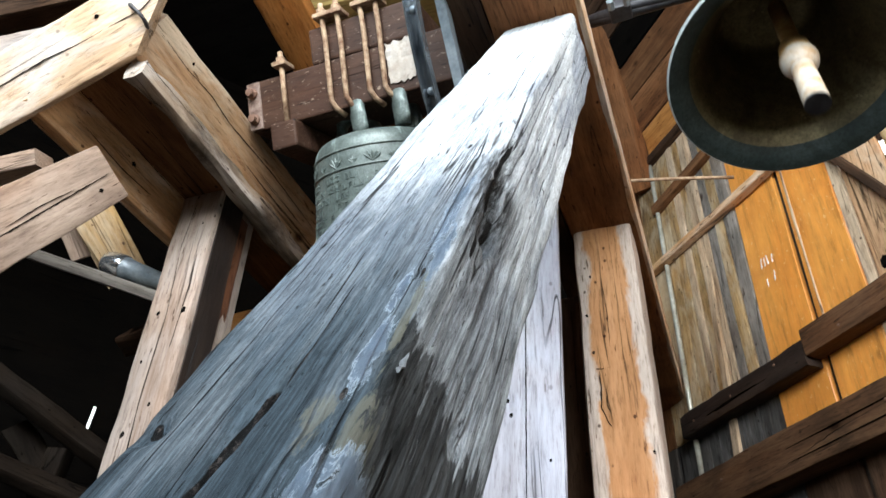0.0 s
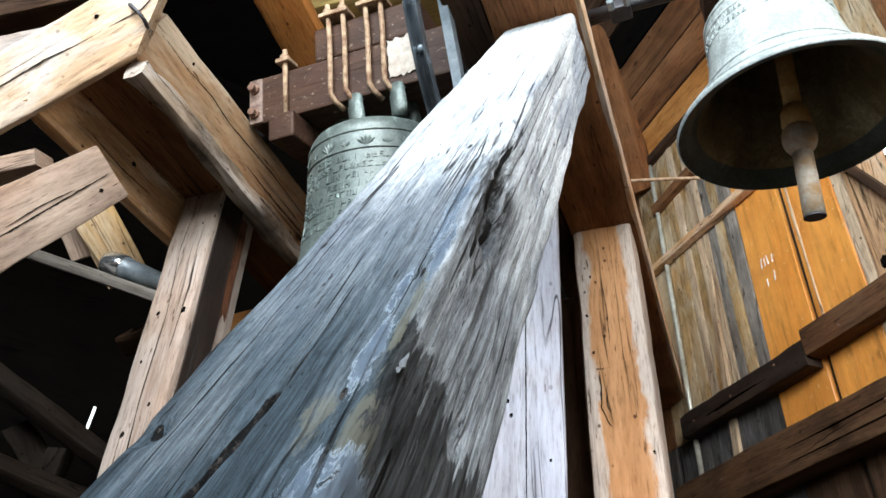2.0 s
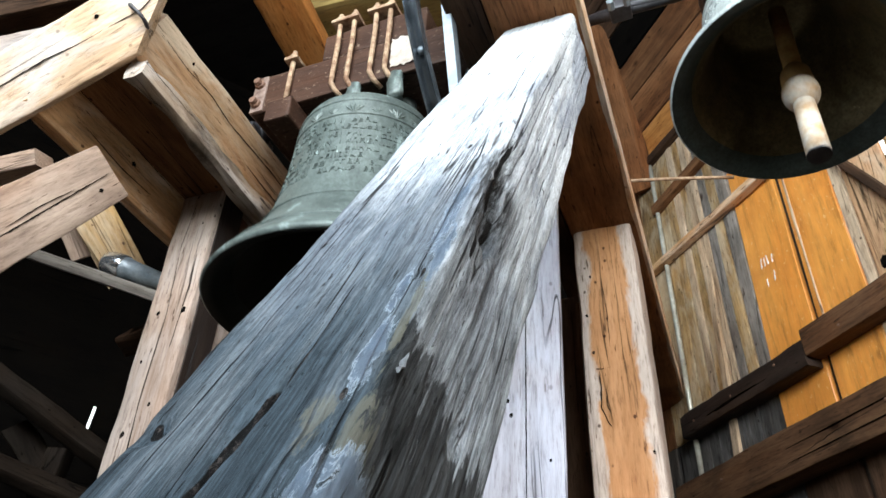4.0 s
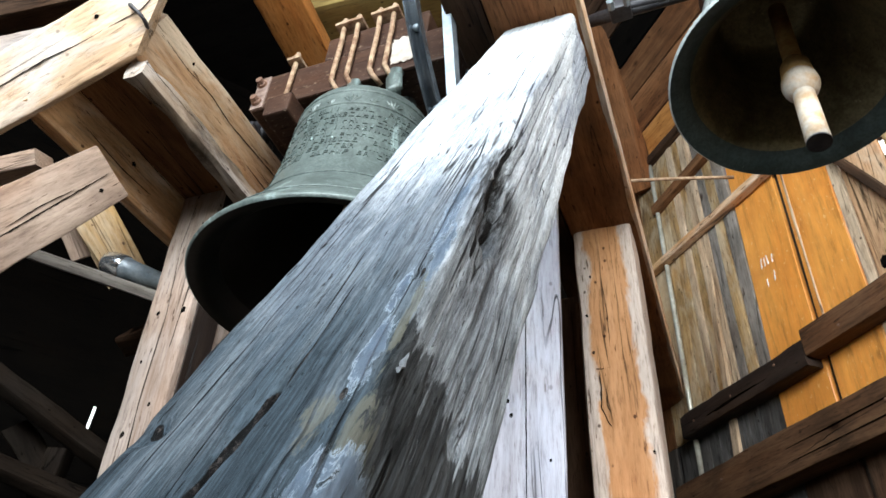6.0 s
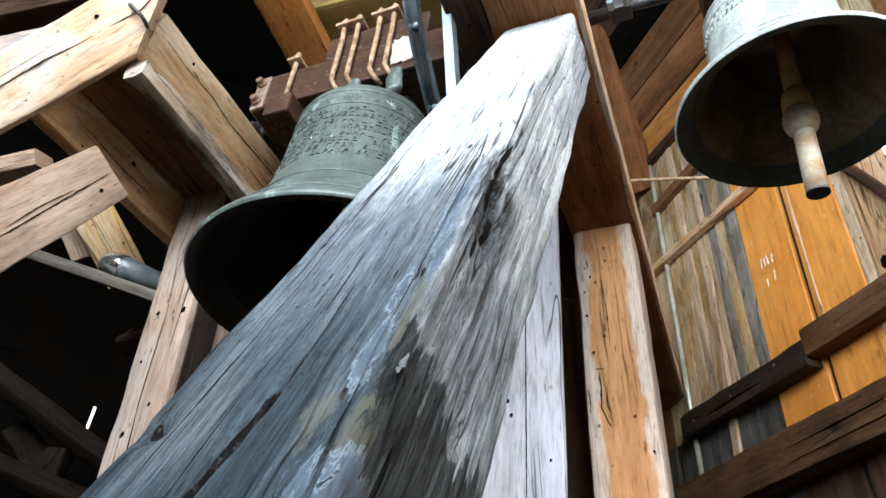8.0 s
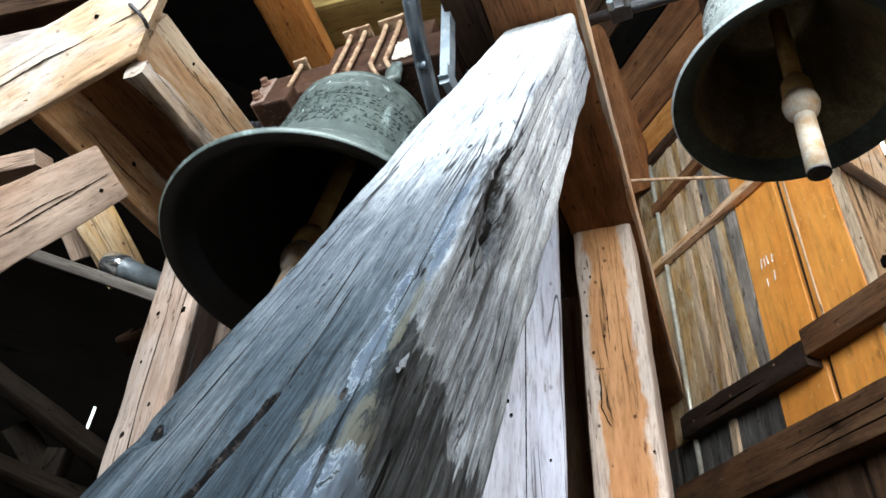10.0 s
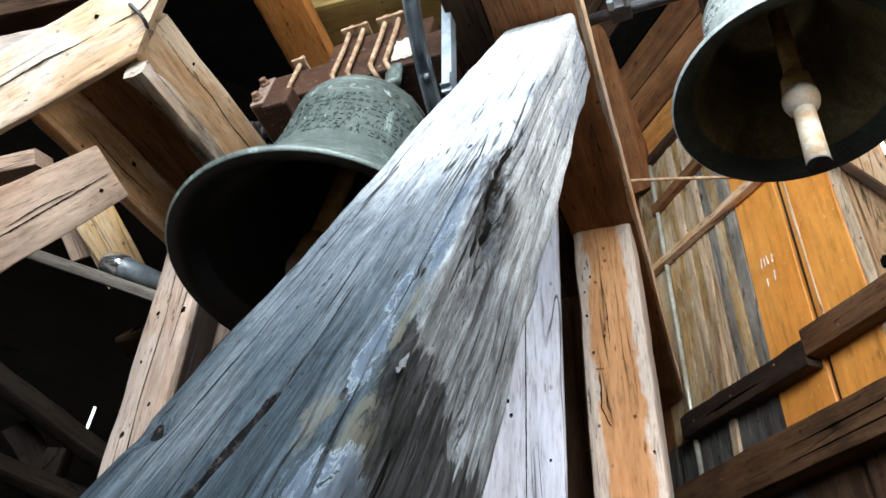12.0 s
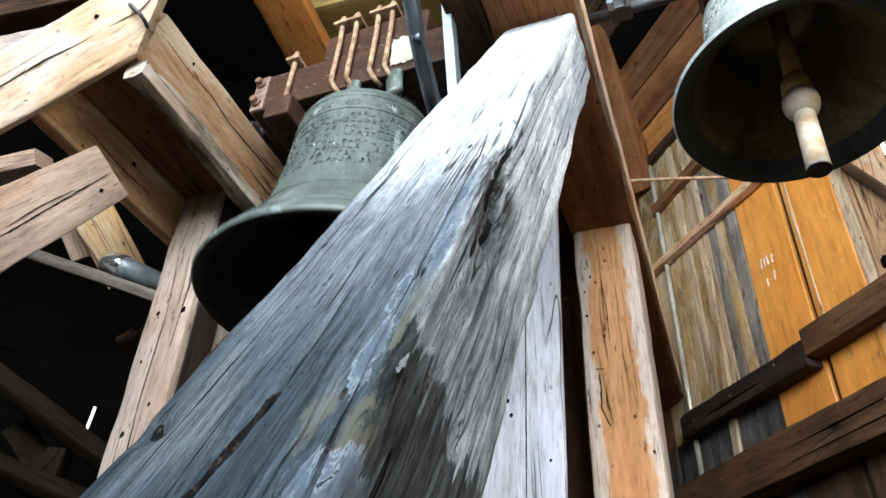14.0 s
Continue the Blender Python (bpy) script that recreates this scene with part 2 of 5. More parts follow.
def brace_wood():
    """Grey weathered timber: fine fibres, light painted in as pale ragged tongues towards the upper end, a tarry stain
    low on one side, bluish paint remains along the arris.
    """
    m, nt, b = node_mat("weathered_brace_wood")
    tc = nt.nodes.new("ShaderNodeTexCoord")
    sep = nt.nodes.new("ShaderNodeSeparateXYZ")
    nt.links.new(tc.outputs["Object"], sep.inputs[0])
    vp = coords(nt, (0.22, 1, 1), False)
    fibre, fine, broad = noise_tex(nt, coords(nt, (0.03, 1, 1), False), 460, 4, 0.7, 0.0), noise_tex(nt, coords(nt, (0.04, 1, 1), False), 120, 9, 0.72, 0.1), noise_tex(nt, coords(nt, (0.13, 1, 1), False), 18, 9, 0.68, 0.5)
    swirl, patch = noise_tex(nt, vp, 11, 8, 0.7, 0.9), noise_tex(nt, coords(nt, (0.35, 1, 1), False), 6, 7, 0.66, 0.8)
    frayed = noise_tex(nt, coords(nt, (0.22, 1, 1), False), 75, 9, 0.78, 0.6)
    mottle = noise_tex(nt, coords(nt, (0.6, 1, 1), False), 55, 6, 0.7, 0.4)

    def spot(cx, cy, rx, ry, rag=1.6, source=None, slant=0.0):
        """Squared distance from a long patch on the face, frayed by the grain."""
        dist = None
        for axis, c, r in ((0, cx, rx), (1, cy, ry)):
            d = math_node(nt, "SUBTRACT", sep.outputs[axis], c)
            if axis == 1 and slant:
                d = math_node(nt, "ADD", d, math_node(nt, "MULTIPLY_ADD", sep.outputs[0], -slant, slant * cx))
            d = math_node(nt, "DIVIDE", d, r)
            d = math_node(nt, "MULTIPLY", d, d)
            dist = d if dist is None else math_node(nt, "ADD", dist, d)
        return math_node(nt, "ADD", dist, math_node(nt, "MULTIPLY_ADD", source or frayed, rag * 4.0, -rag * 2.0))

    def nearest(spots):
        out = spots[0]
        for s in spots[1:]:
            out = math_node(nt, "MINIMUM", out, s)
        return out

    front = map_range(nt, sep.outputs[2], 0.06, 0.09)
    flank = map_range(nt, math_node(nt, "MULTIPLY", sep.outputs[1], -1.0), 0.1, 0.107)
    col = ramp(nt, broad, [(0.26, (0.026, 0.036, 0.043)), (0.42, (0.046, 0.061, 0.073)), (0.58, (0.073, 0.093, 0.109)), (0.76, (0.155, 0.186, 0.211))])
    col = mix(nt, ramp(nt, swirl, [(0.52, (0, 0, 0)), (0.58, (0.5, 0.5, 0.5))]), col, (0.095, 0.112, 0.132))
    # the flank is painted paler to offset its shade, its fibres lifted
    torn = noise_tex(nt, coords(nt, (0.09, 1, 1), False), 60, 8, 0.74, 0.5)
    flank_pale = ramp(nt, torn, [(0.36, (0.035, 0.035, 0.035)), (0.43, (0.16, 0.16, 0.16)), (0.5, (0.38, 0.385, 0.395)), (0.62, (0.66, 0.675, 0.7))])
    col = mix(nt, math_node(nt, "MULTIPLY", flank, 0.85), col, flank_pale)
    # light on the upper end, painted in as a ragged paling
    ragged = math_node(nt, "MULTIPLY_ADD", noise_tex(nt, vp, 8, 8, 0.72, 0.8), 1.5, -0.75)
    bleach_lit = map_range(nt, math_node(nt, "ADD", sep.outputs[0], ragged), 1.24, 2.36)
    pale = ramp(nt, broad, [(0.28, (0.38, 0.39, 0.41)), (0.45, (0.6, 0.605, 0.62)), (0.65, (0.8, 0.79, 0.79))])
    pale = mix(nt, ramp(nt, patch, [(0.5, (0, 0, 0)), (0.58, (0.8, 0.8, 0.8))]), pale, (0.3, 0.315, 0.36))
    col = mix(nt, bleach_lit, col, pale)
    # fibres and thin splits, fainter where the light is painted in
    worn = math_node(nt, "MULTIPLY_ADD", bleach_lit, -0.4, 0.8)
    col = mix(nt, worn, col, ramp(nt, fine, [(0.34, (0.22, 0.22, 0.22)), (0.43, (0.82, 0.82, 0.82)), (0.6, (1.12, 1.12, 1.12))]), "MULTIPLY")
    col = mix(nt, math_node(nt, "MULTIPLY", worn, 0.75), col, ramp(nt, fibre, [(0.4, (0.3, 0.3, 0.3)), (0.5, (0.92, 0.92, 0.92)), (0.62, (1.35, 1.35, 1.35))]), "MULTIPLY")
    dash = noise_tex(nt, coords(nt, (0.14, 1, 1), False), 150, 3, 0.55, 0.2)
    col = mix(nt, 1.0, col, ramp(nt, dash, [(0.66, (1, 1, 1)), (0.7, (0.2, 0.19, 0.18))]), "MULTIPLY")
    speck = noise_tex(nt, coords(nt, (0.3, 1, 1), False), 330, 3, 0.6, 0.1)
    col = mix(nt, 0.85, col, ramp(nt, speck, [(0.33, (1.35, 1.35, 1.35)), (0.4, (1, 1, 1)), (0.64, (1, 1, 1)), (0.69, (0.2, 0.2, 0.2))]), "MULTIPLY")
    col = mix(nt, 0.6, col, ramp(nt, mottle, [(0.34, (0.62, 0.62, 0.62)), (0.48, (1, 1, 1)), (0.7, (1.15, 1.15, 1.15))]), "MULTIPLY")
    # tarry stain low on the flank, with a torn upper edge
    edge = math_node(nt, "MULTIPLY_ADD", noise_tex(nt, coords(nt, (0.15, 1, 1), False), 45, 6, 0.7), 0.34, -0.17)
    low = map_range(nt, math_node(nt, "ADD", math_node(nt, "SUBTRACT", 1.36, sep.outputs[0]), edge), -0.01, 0.01)
    mid = map_range(nt, math_node(nt, "ADD", math_node(nt, "SUBTRACT", 1.9, sep.outputs[0]), math_node(nt, "MULTIPLY", edge, 4.0)), -0.1, 0.3)
    side = map_range(nt, math_node(nt, "ADD", math_node(nt, "MULTIPLY", sep.outputs[1], -1.0), math_node(nt, "MULTIPLY", edge, 0.08)), 0.094, 0.102)
    stain = math_node(nt, "MAXIMUM", math_node(nt, "MULTIPLY", low, 0.95), math_node(nt, "MULTIPLY", mid, 0.08))
    col = mix(nt, math_node(nt, "MULTIPLY", stain, side), col, mix(nt, 1.0, col, (0.13, 0.125, 0.118), "MULTIPLY"))
    # yellowed wood and remains of bluish paint with pale flaking edges along the arris
    tan = nearest([spot(1.235, -0.066, 0.032, 0.014, 1.8), spot(1.2, -0.101, 0.06, 0.01, 1.8), spot(1.4, -0.098, 0.1, 0.005, 1.8)])
    col = mix(nt, math_node(nt, "MULTIPLY", ramp(nt, tan, [(0.5, (0.55, 0.55, 0.55)), (1.2, (0, 0, 0))]), front), col, mix(nt, 0.7, (0.19, 0.172, 0.125), ramp(nt, fine, [(0.36, (0.35, 0.35, 0.35)), (0.5, (1, 1, 1))]), "MULTIPLY"))
    paint = nearest([spot(1.42, -0.077, 0.05, 0.007), spot(1.315, -0.083, 0.06, 0.0085), spot(1.15, -0.1, 0.05, 0.024), spot(1.62, -0.085, 0.12, 0.009, 2.4), spot(1.5, -0.1, 0.07, 0.006, 2.4)])
    film = math_node(nt, "MULTIPLY", ramp(nt, paint, [(0.75, (0.9, 0.9, 0.9)), (0.95, (0, 0, 0))]), front)
    col = mix(nt, film, col, mix(nt, 0.6, (0.085, 0.115, 0.155), ramp(nt, mottle, [(0.36, (0.5, 0.5, 0.5)), (0.6, (1.25, 1.25, 1.25))]), "MULTIPLY"))
    rim = math_node(nt, "MULTIPLY", ramp(nt, paint, [(0.6, (0, 0, 0)), (0.8, (0.8, 0.8, 0.8)), (0.9, (0.8, 0.8, 0.8)), (1.0, (0, 0, 0))]), ramp(nt, patch, [(0.46, (0, 0, 0)), (0.54, (1, 1, 1))]))
    rim = math_node(nt, "MULTIPLY", rim, front)
    col = mix(nt, rim, col, (0.36, 0.41, 0.46))
    # the rotten knot, the open split with its thin ends, and two nail holes
    grit = noise_tex(nt, coords(nt, (0.5, 1, 1), False), 170, 5, 0.7, 0.3)
    for cx, cy, rx, ry, rag, slant in ((1.215, -0.003, 0.075, 0.0068, 0.32, -0.14), (1.29, -0.0135, 0.06, 0.003, 0.3, -0.1), (1.39, -0.016, 0.07, 0.0013, 0.2, 0.02), (1.47, 0.003, 0.08, 0.0012, 0.2, 0.04), (1.24, 0.094, 0.009, 0.0045, 0.4, 0.0), (1.46, -0.088, 0.012, 0.004, 0.5, 0.0), (1.262, -0.078, 0.008, 0.003, 0.5, 0.0)):
        hole = math_node(nt, "MULTIPLY", ramp(nt, spot(cx, cy, rx, ry, rag, None, slant), [(0.82, (1, 1, 1)), (1.0, (0, 0, 0))]), front)
        col = mix(nt, hole, col, ramp(nt, grit, [(0.42, (0.003, 0.003, 0.003)), (0.54, (0.008, 0.006, 0.006)), (0.64, (0.075, 0.058, 0.05))]))
    rot = math_node(nt, "ADD", spot(1.75, -0.111, 0.15, 0.035, 0.9, fine), math_node(nt, "MULTIPLY", math_node(nt, "ABSOLUTE", math_node(nt, "SUBTRACT", sep.outputs[2], 0.085)), 9.0))
    col = mix(nt, ramp(nt, rot, [(0.2, (0.9, 0.9, 0.9)), (0.9, (0, 0, 0))]), col, (0.02, 0.017, 0.015))
    # the flank: rotten crevices round the knot, in a darker halo
    def flank_spot(cx, cz, rx, rz, rag):
        dx = math_node(nt, "DIVIDE", math_node(nt, "SUBTRACT", sep.outputs[0], cx), rx)
        dz = math_node(nt, "DIVIDE", math_node(nt, "SUBTRACT", sep.outputs[2], cz), rz)
        d = math_node(nt, "ADD", math_node(nt, "MULTIPLY", dx, dx), math_node(nt, "MULTIPLY", dz, dz))
        return math_node(nt, "ADD", d, math_node(nt, "MULTIPLY_ADD", frayed, rag * 4.0, -rag * 2.0))

    side_only = map_range(nt, math_node(nt, "MULTIPLY", sep.outputs[1], -1.0), 0.07, 0.085)
    halo = ramp(nt, flank_spot(1.64, 0.05, 0.2, 0.05, 1.2), [(0.3, (0.75, 0.75, 0.75)), (1.3, (0, 0, 0))])
    col = mix(nt, math_node(nt, "MULTIPLY", halo, side_only), col, mix(nt, 1.0, col, (0.36, 0.34, 0.33), "MULTIPLY"))
    pits = nearest([flank_spot(1.79, 0.088, 0.06, 0.009, 0.6), flank_spot(1.725, 0.078, 0.05, 0.016, 0.7), flank_spot(1.675, 0.05, 0.045, 0.01, 0.6), flank_spot(1.86, 0.09, 0.05, 0.006, 0.5), flank_spot(1.6, 0.075, 0.06, 0.005, 0.5)])
    col = mix(nt, math_node(nt, "MULTIPLY", ramp(nt, pits, [(0.7, (1, 1, 1)), (1.0, (0, 0, 0))]), side_only), col, (0.006, 0.005, 0.005))
    col = mix(nt, 1.0, col, (0.855, 0.91, 0.94), "MULTIPLY")
    # splits
    ck = noise_tex(nt, coords(nt, (0.02, 1, 1), False), 24, 3, 0.5, 0.3)
    lines = ramp(nt, ck, [(0.486, (1, 1, 1)), (0.497, (0.08, 0.075, 0.07)), (0.503, (0.08, 0.075, 0.07)), (0.514, (1, 1, 1))])
    gate = ramp(nt, noise_tex(nt, vp, 6, 3), [(0.47, (1, 1, 1)), (0.54, (0, 0, 0))])
    lines = mix(nt, 1.0, lines, gate, "LIGHTEN")
    col = mix(nt, 1.0, col, lines, "MULTIPLY")
    # worm holes
    vor = nt.nodes.new("ShaderNodeTexVoronoi")
    vor.inputs["Scale"].default_value = 13
    nt.links.new(coords(nt, (0.5, 1, 1), False), vor.inputs["Vector"])
    holes = ramp(nt, vor.outputs["Distance"], [(0.05, (0.05, 0.04, 0.035)), (0.08, (1, 1, 1))])
    col = mix(nt, 1.0, col, holes, "MULTIPLY")
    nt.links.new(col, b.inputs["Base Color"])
    nt.links.new(math_node(nt, "MULTIPLY_ADD", film, -0.35, 0.8), b.inputs["Roughness"])
    nt.links.new(math_node(nt, "MULTIPLY_ADD", film, 0.3, 0.12), b.inputs["Specular IOR Level"])
    n1 = bump(nt, broad, 0.6, 0.006, b)
    n2 = bump(nt, fine, 0.9, 0.005, b, n1)
    n3 = bump(nt, fibre, 0.8, 0.002, b, n2)
    n4 = bump(nt, mottle, 0.5, 0.002, b, n3)
    bump(nt, lines, 0.9, 0.01, b, n4)
    return m


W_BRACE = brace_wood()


def plain(name, a, b_, scale, rough, metal, relief=0.2, stretch=(1, 1, 1), rough2=None):
    m, nt, b = node_mat(name)
    v = coords(nt, stretch)
    n1, n2 = noise_tex(nt, v, scale, 6, 0.65), noise_tex(nt, v, scale * 7, 5, 0.6)
    col = ramp(nt, n1, [(0.35, a), (0.65, b_)])
    col = mix(nt, 0.5, col, ramp(nt, n2, [(0.3, (0.55, 0.55, 0.55)), (0.6, (1, 1, 1))]), "MULTIPLY")
    nt.links.new(col, b.inputs["Base Color"])
    b.inputs["Metallic"].default_value = metal
    b.inputs["Roughness"].default_value = rough
    bump(nt, n2, relief, 0.003, b)
    return m


RUST = plain("rusty_iron", (0.17, 0.08, 0.04), (0.5, 0.36, 0.23), 26, 0.75, 0.1, 0.5)
GALV = plain("galvanised_steel", (0.17, 0.21, 0.24), (0.3, 0.35, 0.385), 14, 0.42, 0.3, 0.1)
BOLT_RUST = plain("dark_rusty_bolt", (0.12, 0.06, 0.04), (0.26, 0.15, 0.1), 30, 0.7, 0.2, 0.5)
STEEL = plain("dark_steel_channel", (0.05, 0.065, 0.08), (0.26, 0.3, 0.33), 11, 0.2, 0.75, 0.15, (1, 1, 1))
CHROME = plain("chromed_metal", (0.6, 0.64, 0.67), (0.8, 0.83, 0.86), 8, 0.16, 0.9, 0.05)
IRON = plain("black_iron", (0.03, 0.03, 0.035), (0.07, 0.07, 0.075), 14, 0.55, 0.6, 0.4)
CLAPPER = plain("worn_cream_iron", (0.38, 0.23, 0.1), (0.52, 0.49, 0.43), 16, 0.5, 0.0, 0.3)
CLAP_RUST = plain("rust_yellow_iron", (0.42, 0.22, 0.06), (0.62, 0.42, 0.17), 20, 0.6, 0.0, 0.4)
PAPER = plain("paper_label", (0.36, 0.3, 0.24), (0.52, 0.48, 0.43), 9, 0.8, 0.0, 0.3)
END_IRON = plain("rust_stained_iron", (0.09, 0.045, 0.03), (0.3, 0.22, 0.18), 22, 0.7, 0.1, 0.5)
PIPE = plain("pale_pipe", (0.36, 0.35, 0.29), (0.6, 0.59, 0.52), 8, 0.25, 0.2, 0.1)
CHALK = plain("chalk", (0.75, 0.72, 0.68), (0.9, 0.88, 0.84), 30, 0.95, 0.0, 0.2)
INK = plain("black_mark", (0.02, 0.015, 0.01), (0.05, 0.03, 0.02), 20, 0.8, 0.0)


def bronze(name, a, b_, streak, inside):
    """Bell bronze with verdigris and pale runs down the side."""
    m, nt, b = node_mat(name)
    v = coords(nt, (1, 1, 1), False)
    vs = coords(nt, (1, 1, 0.12), False)
    n1 = noise_tex(nt, v, 6, 7, 0.65)
    n2 = noise_tex(nt, v, 45, 5, 0.6)
    n3 = noise_tex(nt, vs, 16, 5, 0.6)
    col = ramp(nt, n1, [(0.32, a), (0.66, b_)])
    col = mix(nt, 0.6, col, ramp(nt, n2, [(0.3, (0.5, 0.5, 0.5)), (0.62, (1, 1, 1))]), "MULTIPLY")
    col = mix(nt, ramp(nt, n3, [(0.6, (0, 0, 0)), (0.72, (1, 1, 1))]), col, streak)
    # dark tarnish, grainy crust and pale splashes
    crust = noise_tex(nt, v, 120, 4, 0.7)
    col = mix(nt, 0.55, col, ramp(nt, crust, [(0.38, (0.45, 0.47, 0.46)), (0.52, (1, 1, 1)), (0.66, (1.25, 1.27, 1.25))]), "MULTIPLY")
    tarn = noise_tex(nt, coords(nt, (1, 1, 0.5), False), 11, 6, 0.7, 0.6)
    col = mix(nt, ramp(nt, tarn, [(0.5, (0, 0, 0)), (0.64, (0.6, 0.6, 0.6))]), col, tuple(c * 0.55 for c in a))
    splash = noise_tex(nt, coords(nt, (1, 1, 0.45), False), 26, 7, 0.68, 0.3)
    col = mix(nt, ramp(nt, splash, [(0.66, (0, 0, 0)), (0.7, (0.85, 0.85, 0.85))]), col, tuple(c * 1.5 for c in streak))
    nt.links.new(col, b.inputs["Base Color"])
    b.inputs["Metallic"].default_value, b.inputs["Roughness"].default_value = inside, 0.45 if inside > 0 else 0.85
    bump(nt, n2, 0.35, 0.003, b)
    return m


BRONZE = bronze("green_bell_bronze", (0.075, 0.098, 0.09), (0.15, 0.185, 0.172), (0.33, 0.42, 0.4), 0.25)
BRONZE_PALE = bronze("pale_bell_bronze", (0.3, 0.34, 0.33), (0.46, 0.51, 0.5), (0.62, 0.68, 0.68), 0.15)
BRONZE_IN2 = bronze("olive_bronze_inside", (0.12, 0.1, 0.05), (0.26, 0.215, 0.115), (0.26, 0.22, 0.125), 0.5)
BRONZE_LIP = bronze("dark_green_bell_lip", (0.032, 0.05, 0.048), (0.06, 0.085, 0.082), (0.08, 0.11, 0.105), 0.25)
# near-black colours put the large bell's inner shade into its lip and wall
LIP_SHADE = bronze("shaded_green_bell_lip", (0.004, 0.0065, 0.0055), (0.008, 0.012, 0.01), (0.012, 0.018, 0.016), 0.1)
BRONZE_IN_SHADE = bronze("shaded_bronze_inside", (0.004, 0.004, 0.003), (0.009, 0.0085, 0.006), (0.011, 0.01, 0.007), 0.0)


# ---- helpers for shapes ----
def finish(name, bm, material, parent=None, label="", smooth=False):
    me = bpy.data.meshes.new(name)
    bm.normal_update()
    bm.to_mesh(me)
    bm.free()
    me.materials.append(material)
    if smooth:
        me.polygons.foreach_set("use_smooth", [True] * len(me.polygons))
    ob = new(name, me)
    if parent is not None:
        ob.parent = parent
    return tagged(ob, label)


def part(name, bm, material, parent, label="", smooth=False, m=None):
    ob = finish(name, bm, material, parent, label, smooth)
    if m is not None:
        ob.matrix_basis = m
    return ob


def box_bm(sx, sy, sz, bevel=0.004, at=(0, 0, 0)):
    bm = bmesh.new()
    bmesh.ops.create_cube(bm, size=1)
    for v in bm.verts:
        v.co = Vector((v.co.x * sx + at[0], v.co.y * sy + at[1], v.co.z * sz + at[2]))
    if bevel:
        bmesh.ops.bevel(bm, geom=bm.edges[:], offset=bevel, segments=2, affect="EDGES", profile=0.6)
    return bm


def hewn_bm(length, w, h, rough=0.006, edge=0.02, seed=0, taper=0.0, bend=0.0, cuts=None, warp=1.0, flats=(0.25, 0.5, 0.75), dents=(), ridge=0.0, start=0.0):
    """A hand-hewn timber along x from 0 to length: rounded, uneven arrises, slightly wandering faces."""
    ns = max(6, int(length / 0.045)) if cuts is None else cuts
    prof = []
    for cx, cy, a0 in ((1, 1, 0), (-1, 1, 90), (-1, -1, 180), (1, -1, 270)):
        for k in range(3):
            a = radians(a0 + 45 * k)
            prof.append((cx, cy, math.cos(a), math.sin(a)))
    bm = bmesh.new()
    rows = []
    off = Vector((seed * 7.31, seed * 3.17, seed * 1.93))
    for s in range(ns + 1):
        x = start + (length - start) * s / ns
        k = 1 - taper * x / length
        hw, hh = w / 2 * k, h / 2 * k
        row = []
        pts = []
        for j, (cx, cy, ca, sa) in enumerate(prof):
            q = Vector((x * 3.5, cx * 2.1, cy * 1.7)) + off
            e = edge * (0.55 + 0.9 * abs(noise.noise(q))) 
            pts.append((cx * (hw - e) + ca * e, cy * (hh - e) + sa * e))
        full = []
        for j in range(12):
            y0, z0 = pts[j]
            y1, z1 = pts[(j + 1) % 12]
            full.append((y0, z0))
            if j % 3 == 2:
                for u in flats:
                    full.append((y0 + (y1 - y0) * u, z0 + (z1 - z0) * u))
        sway = noise.noise(Vector((x * 0.9, seed * 5.1, 0.0))) * 0.012 * warp + bend * math.sin(math.pi * x / length)
        sway2 = noise.noise(Vector((x * 0.8, 9.0, seed * 5.1))) * 0.010 * warp
        for y, z in full:
            q = Vector((x * 5.0, y * 14, z * 14)) + off
            d = rough * noise.noise(q) + rough * 0.5 * noise.noise(Vector((x * 16, y * 40, z * 40)) + off)
            r = math.hypot(y, z) or 1
            if ridge:
                # fibres and checks that run along the timber
                a = noise.noise(Vector((x * 1.6, y * 75, z * 75)) + off)
                b = noise.noise(Vector((x * 3.0, y * 190, z * 190)) + off)
                c = noise.noise(Vector((x * 0.9, y * 38, z * 38)) - off)
                d += ridge * (0.9 * a + 0.6 * b)
                gate = noise.noise(Vector((x * 2.2, y * 9, z * 9)) + off * 2)
                if abs(c) < 0.05 and gate > -0.05:
                    d -= ridge * 3.2 * (1 - abs(c) / 0.05) * min(1.0, (gate + 0.05) * 6)
            for dx, dy, dz, rx, ry, rz, depth in dents:
                g = ((x - dx) / rx) ** 2 + ((y - dy) / ry) ** 2 + ((z - dz) / rz) ** 2
                if g < 6:
                    d -= depth * math.exp(-g) * (0.75 + 0.5 * noise.noise(Vector((x * 30, y * 60, z * 60))))
            row.append(bm.verts.new((x, y + y / r * d + sway, z + z / r * d + sway2)))
        rows.append(row)
    n = len(rows[0])
    for a, b in zip(rows, rows[1:]):
        for j in range(n):
            bm.faces.new((a[j], a[(j + 1) % n], b[(j + 1) % n], b[j]))
    bm.faces.new(rows[0][::-1])
    bm.faces.new(rows[-1])
    bmesh.ops.recalc_face_normals(bm, faces=bm.faces[:])
    return bm


def along(p0, p1, face):
    """Pose at p0 with x towards p1 and z turned as near to face as it goes."""
    p0, p1 = Vector(p0), Vector(p1)
    x = (p1 - p0).normalized()
    z = Vector(face)
    z = (z - x * z.dot(x)).normalized()
    y = z.cross(x)
    m = Matrix((x, y, z)).transposed().to_4x4()
    m.translation = p0
    return m, (p1 - p0).length


SEED = [0]


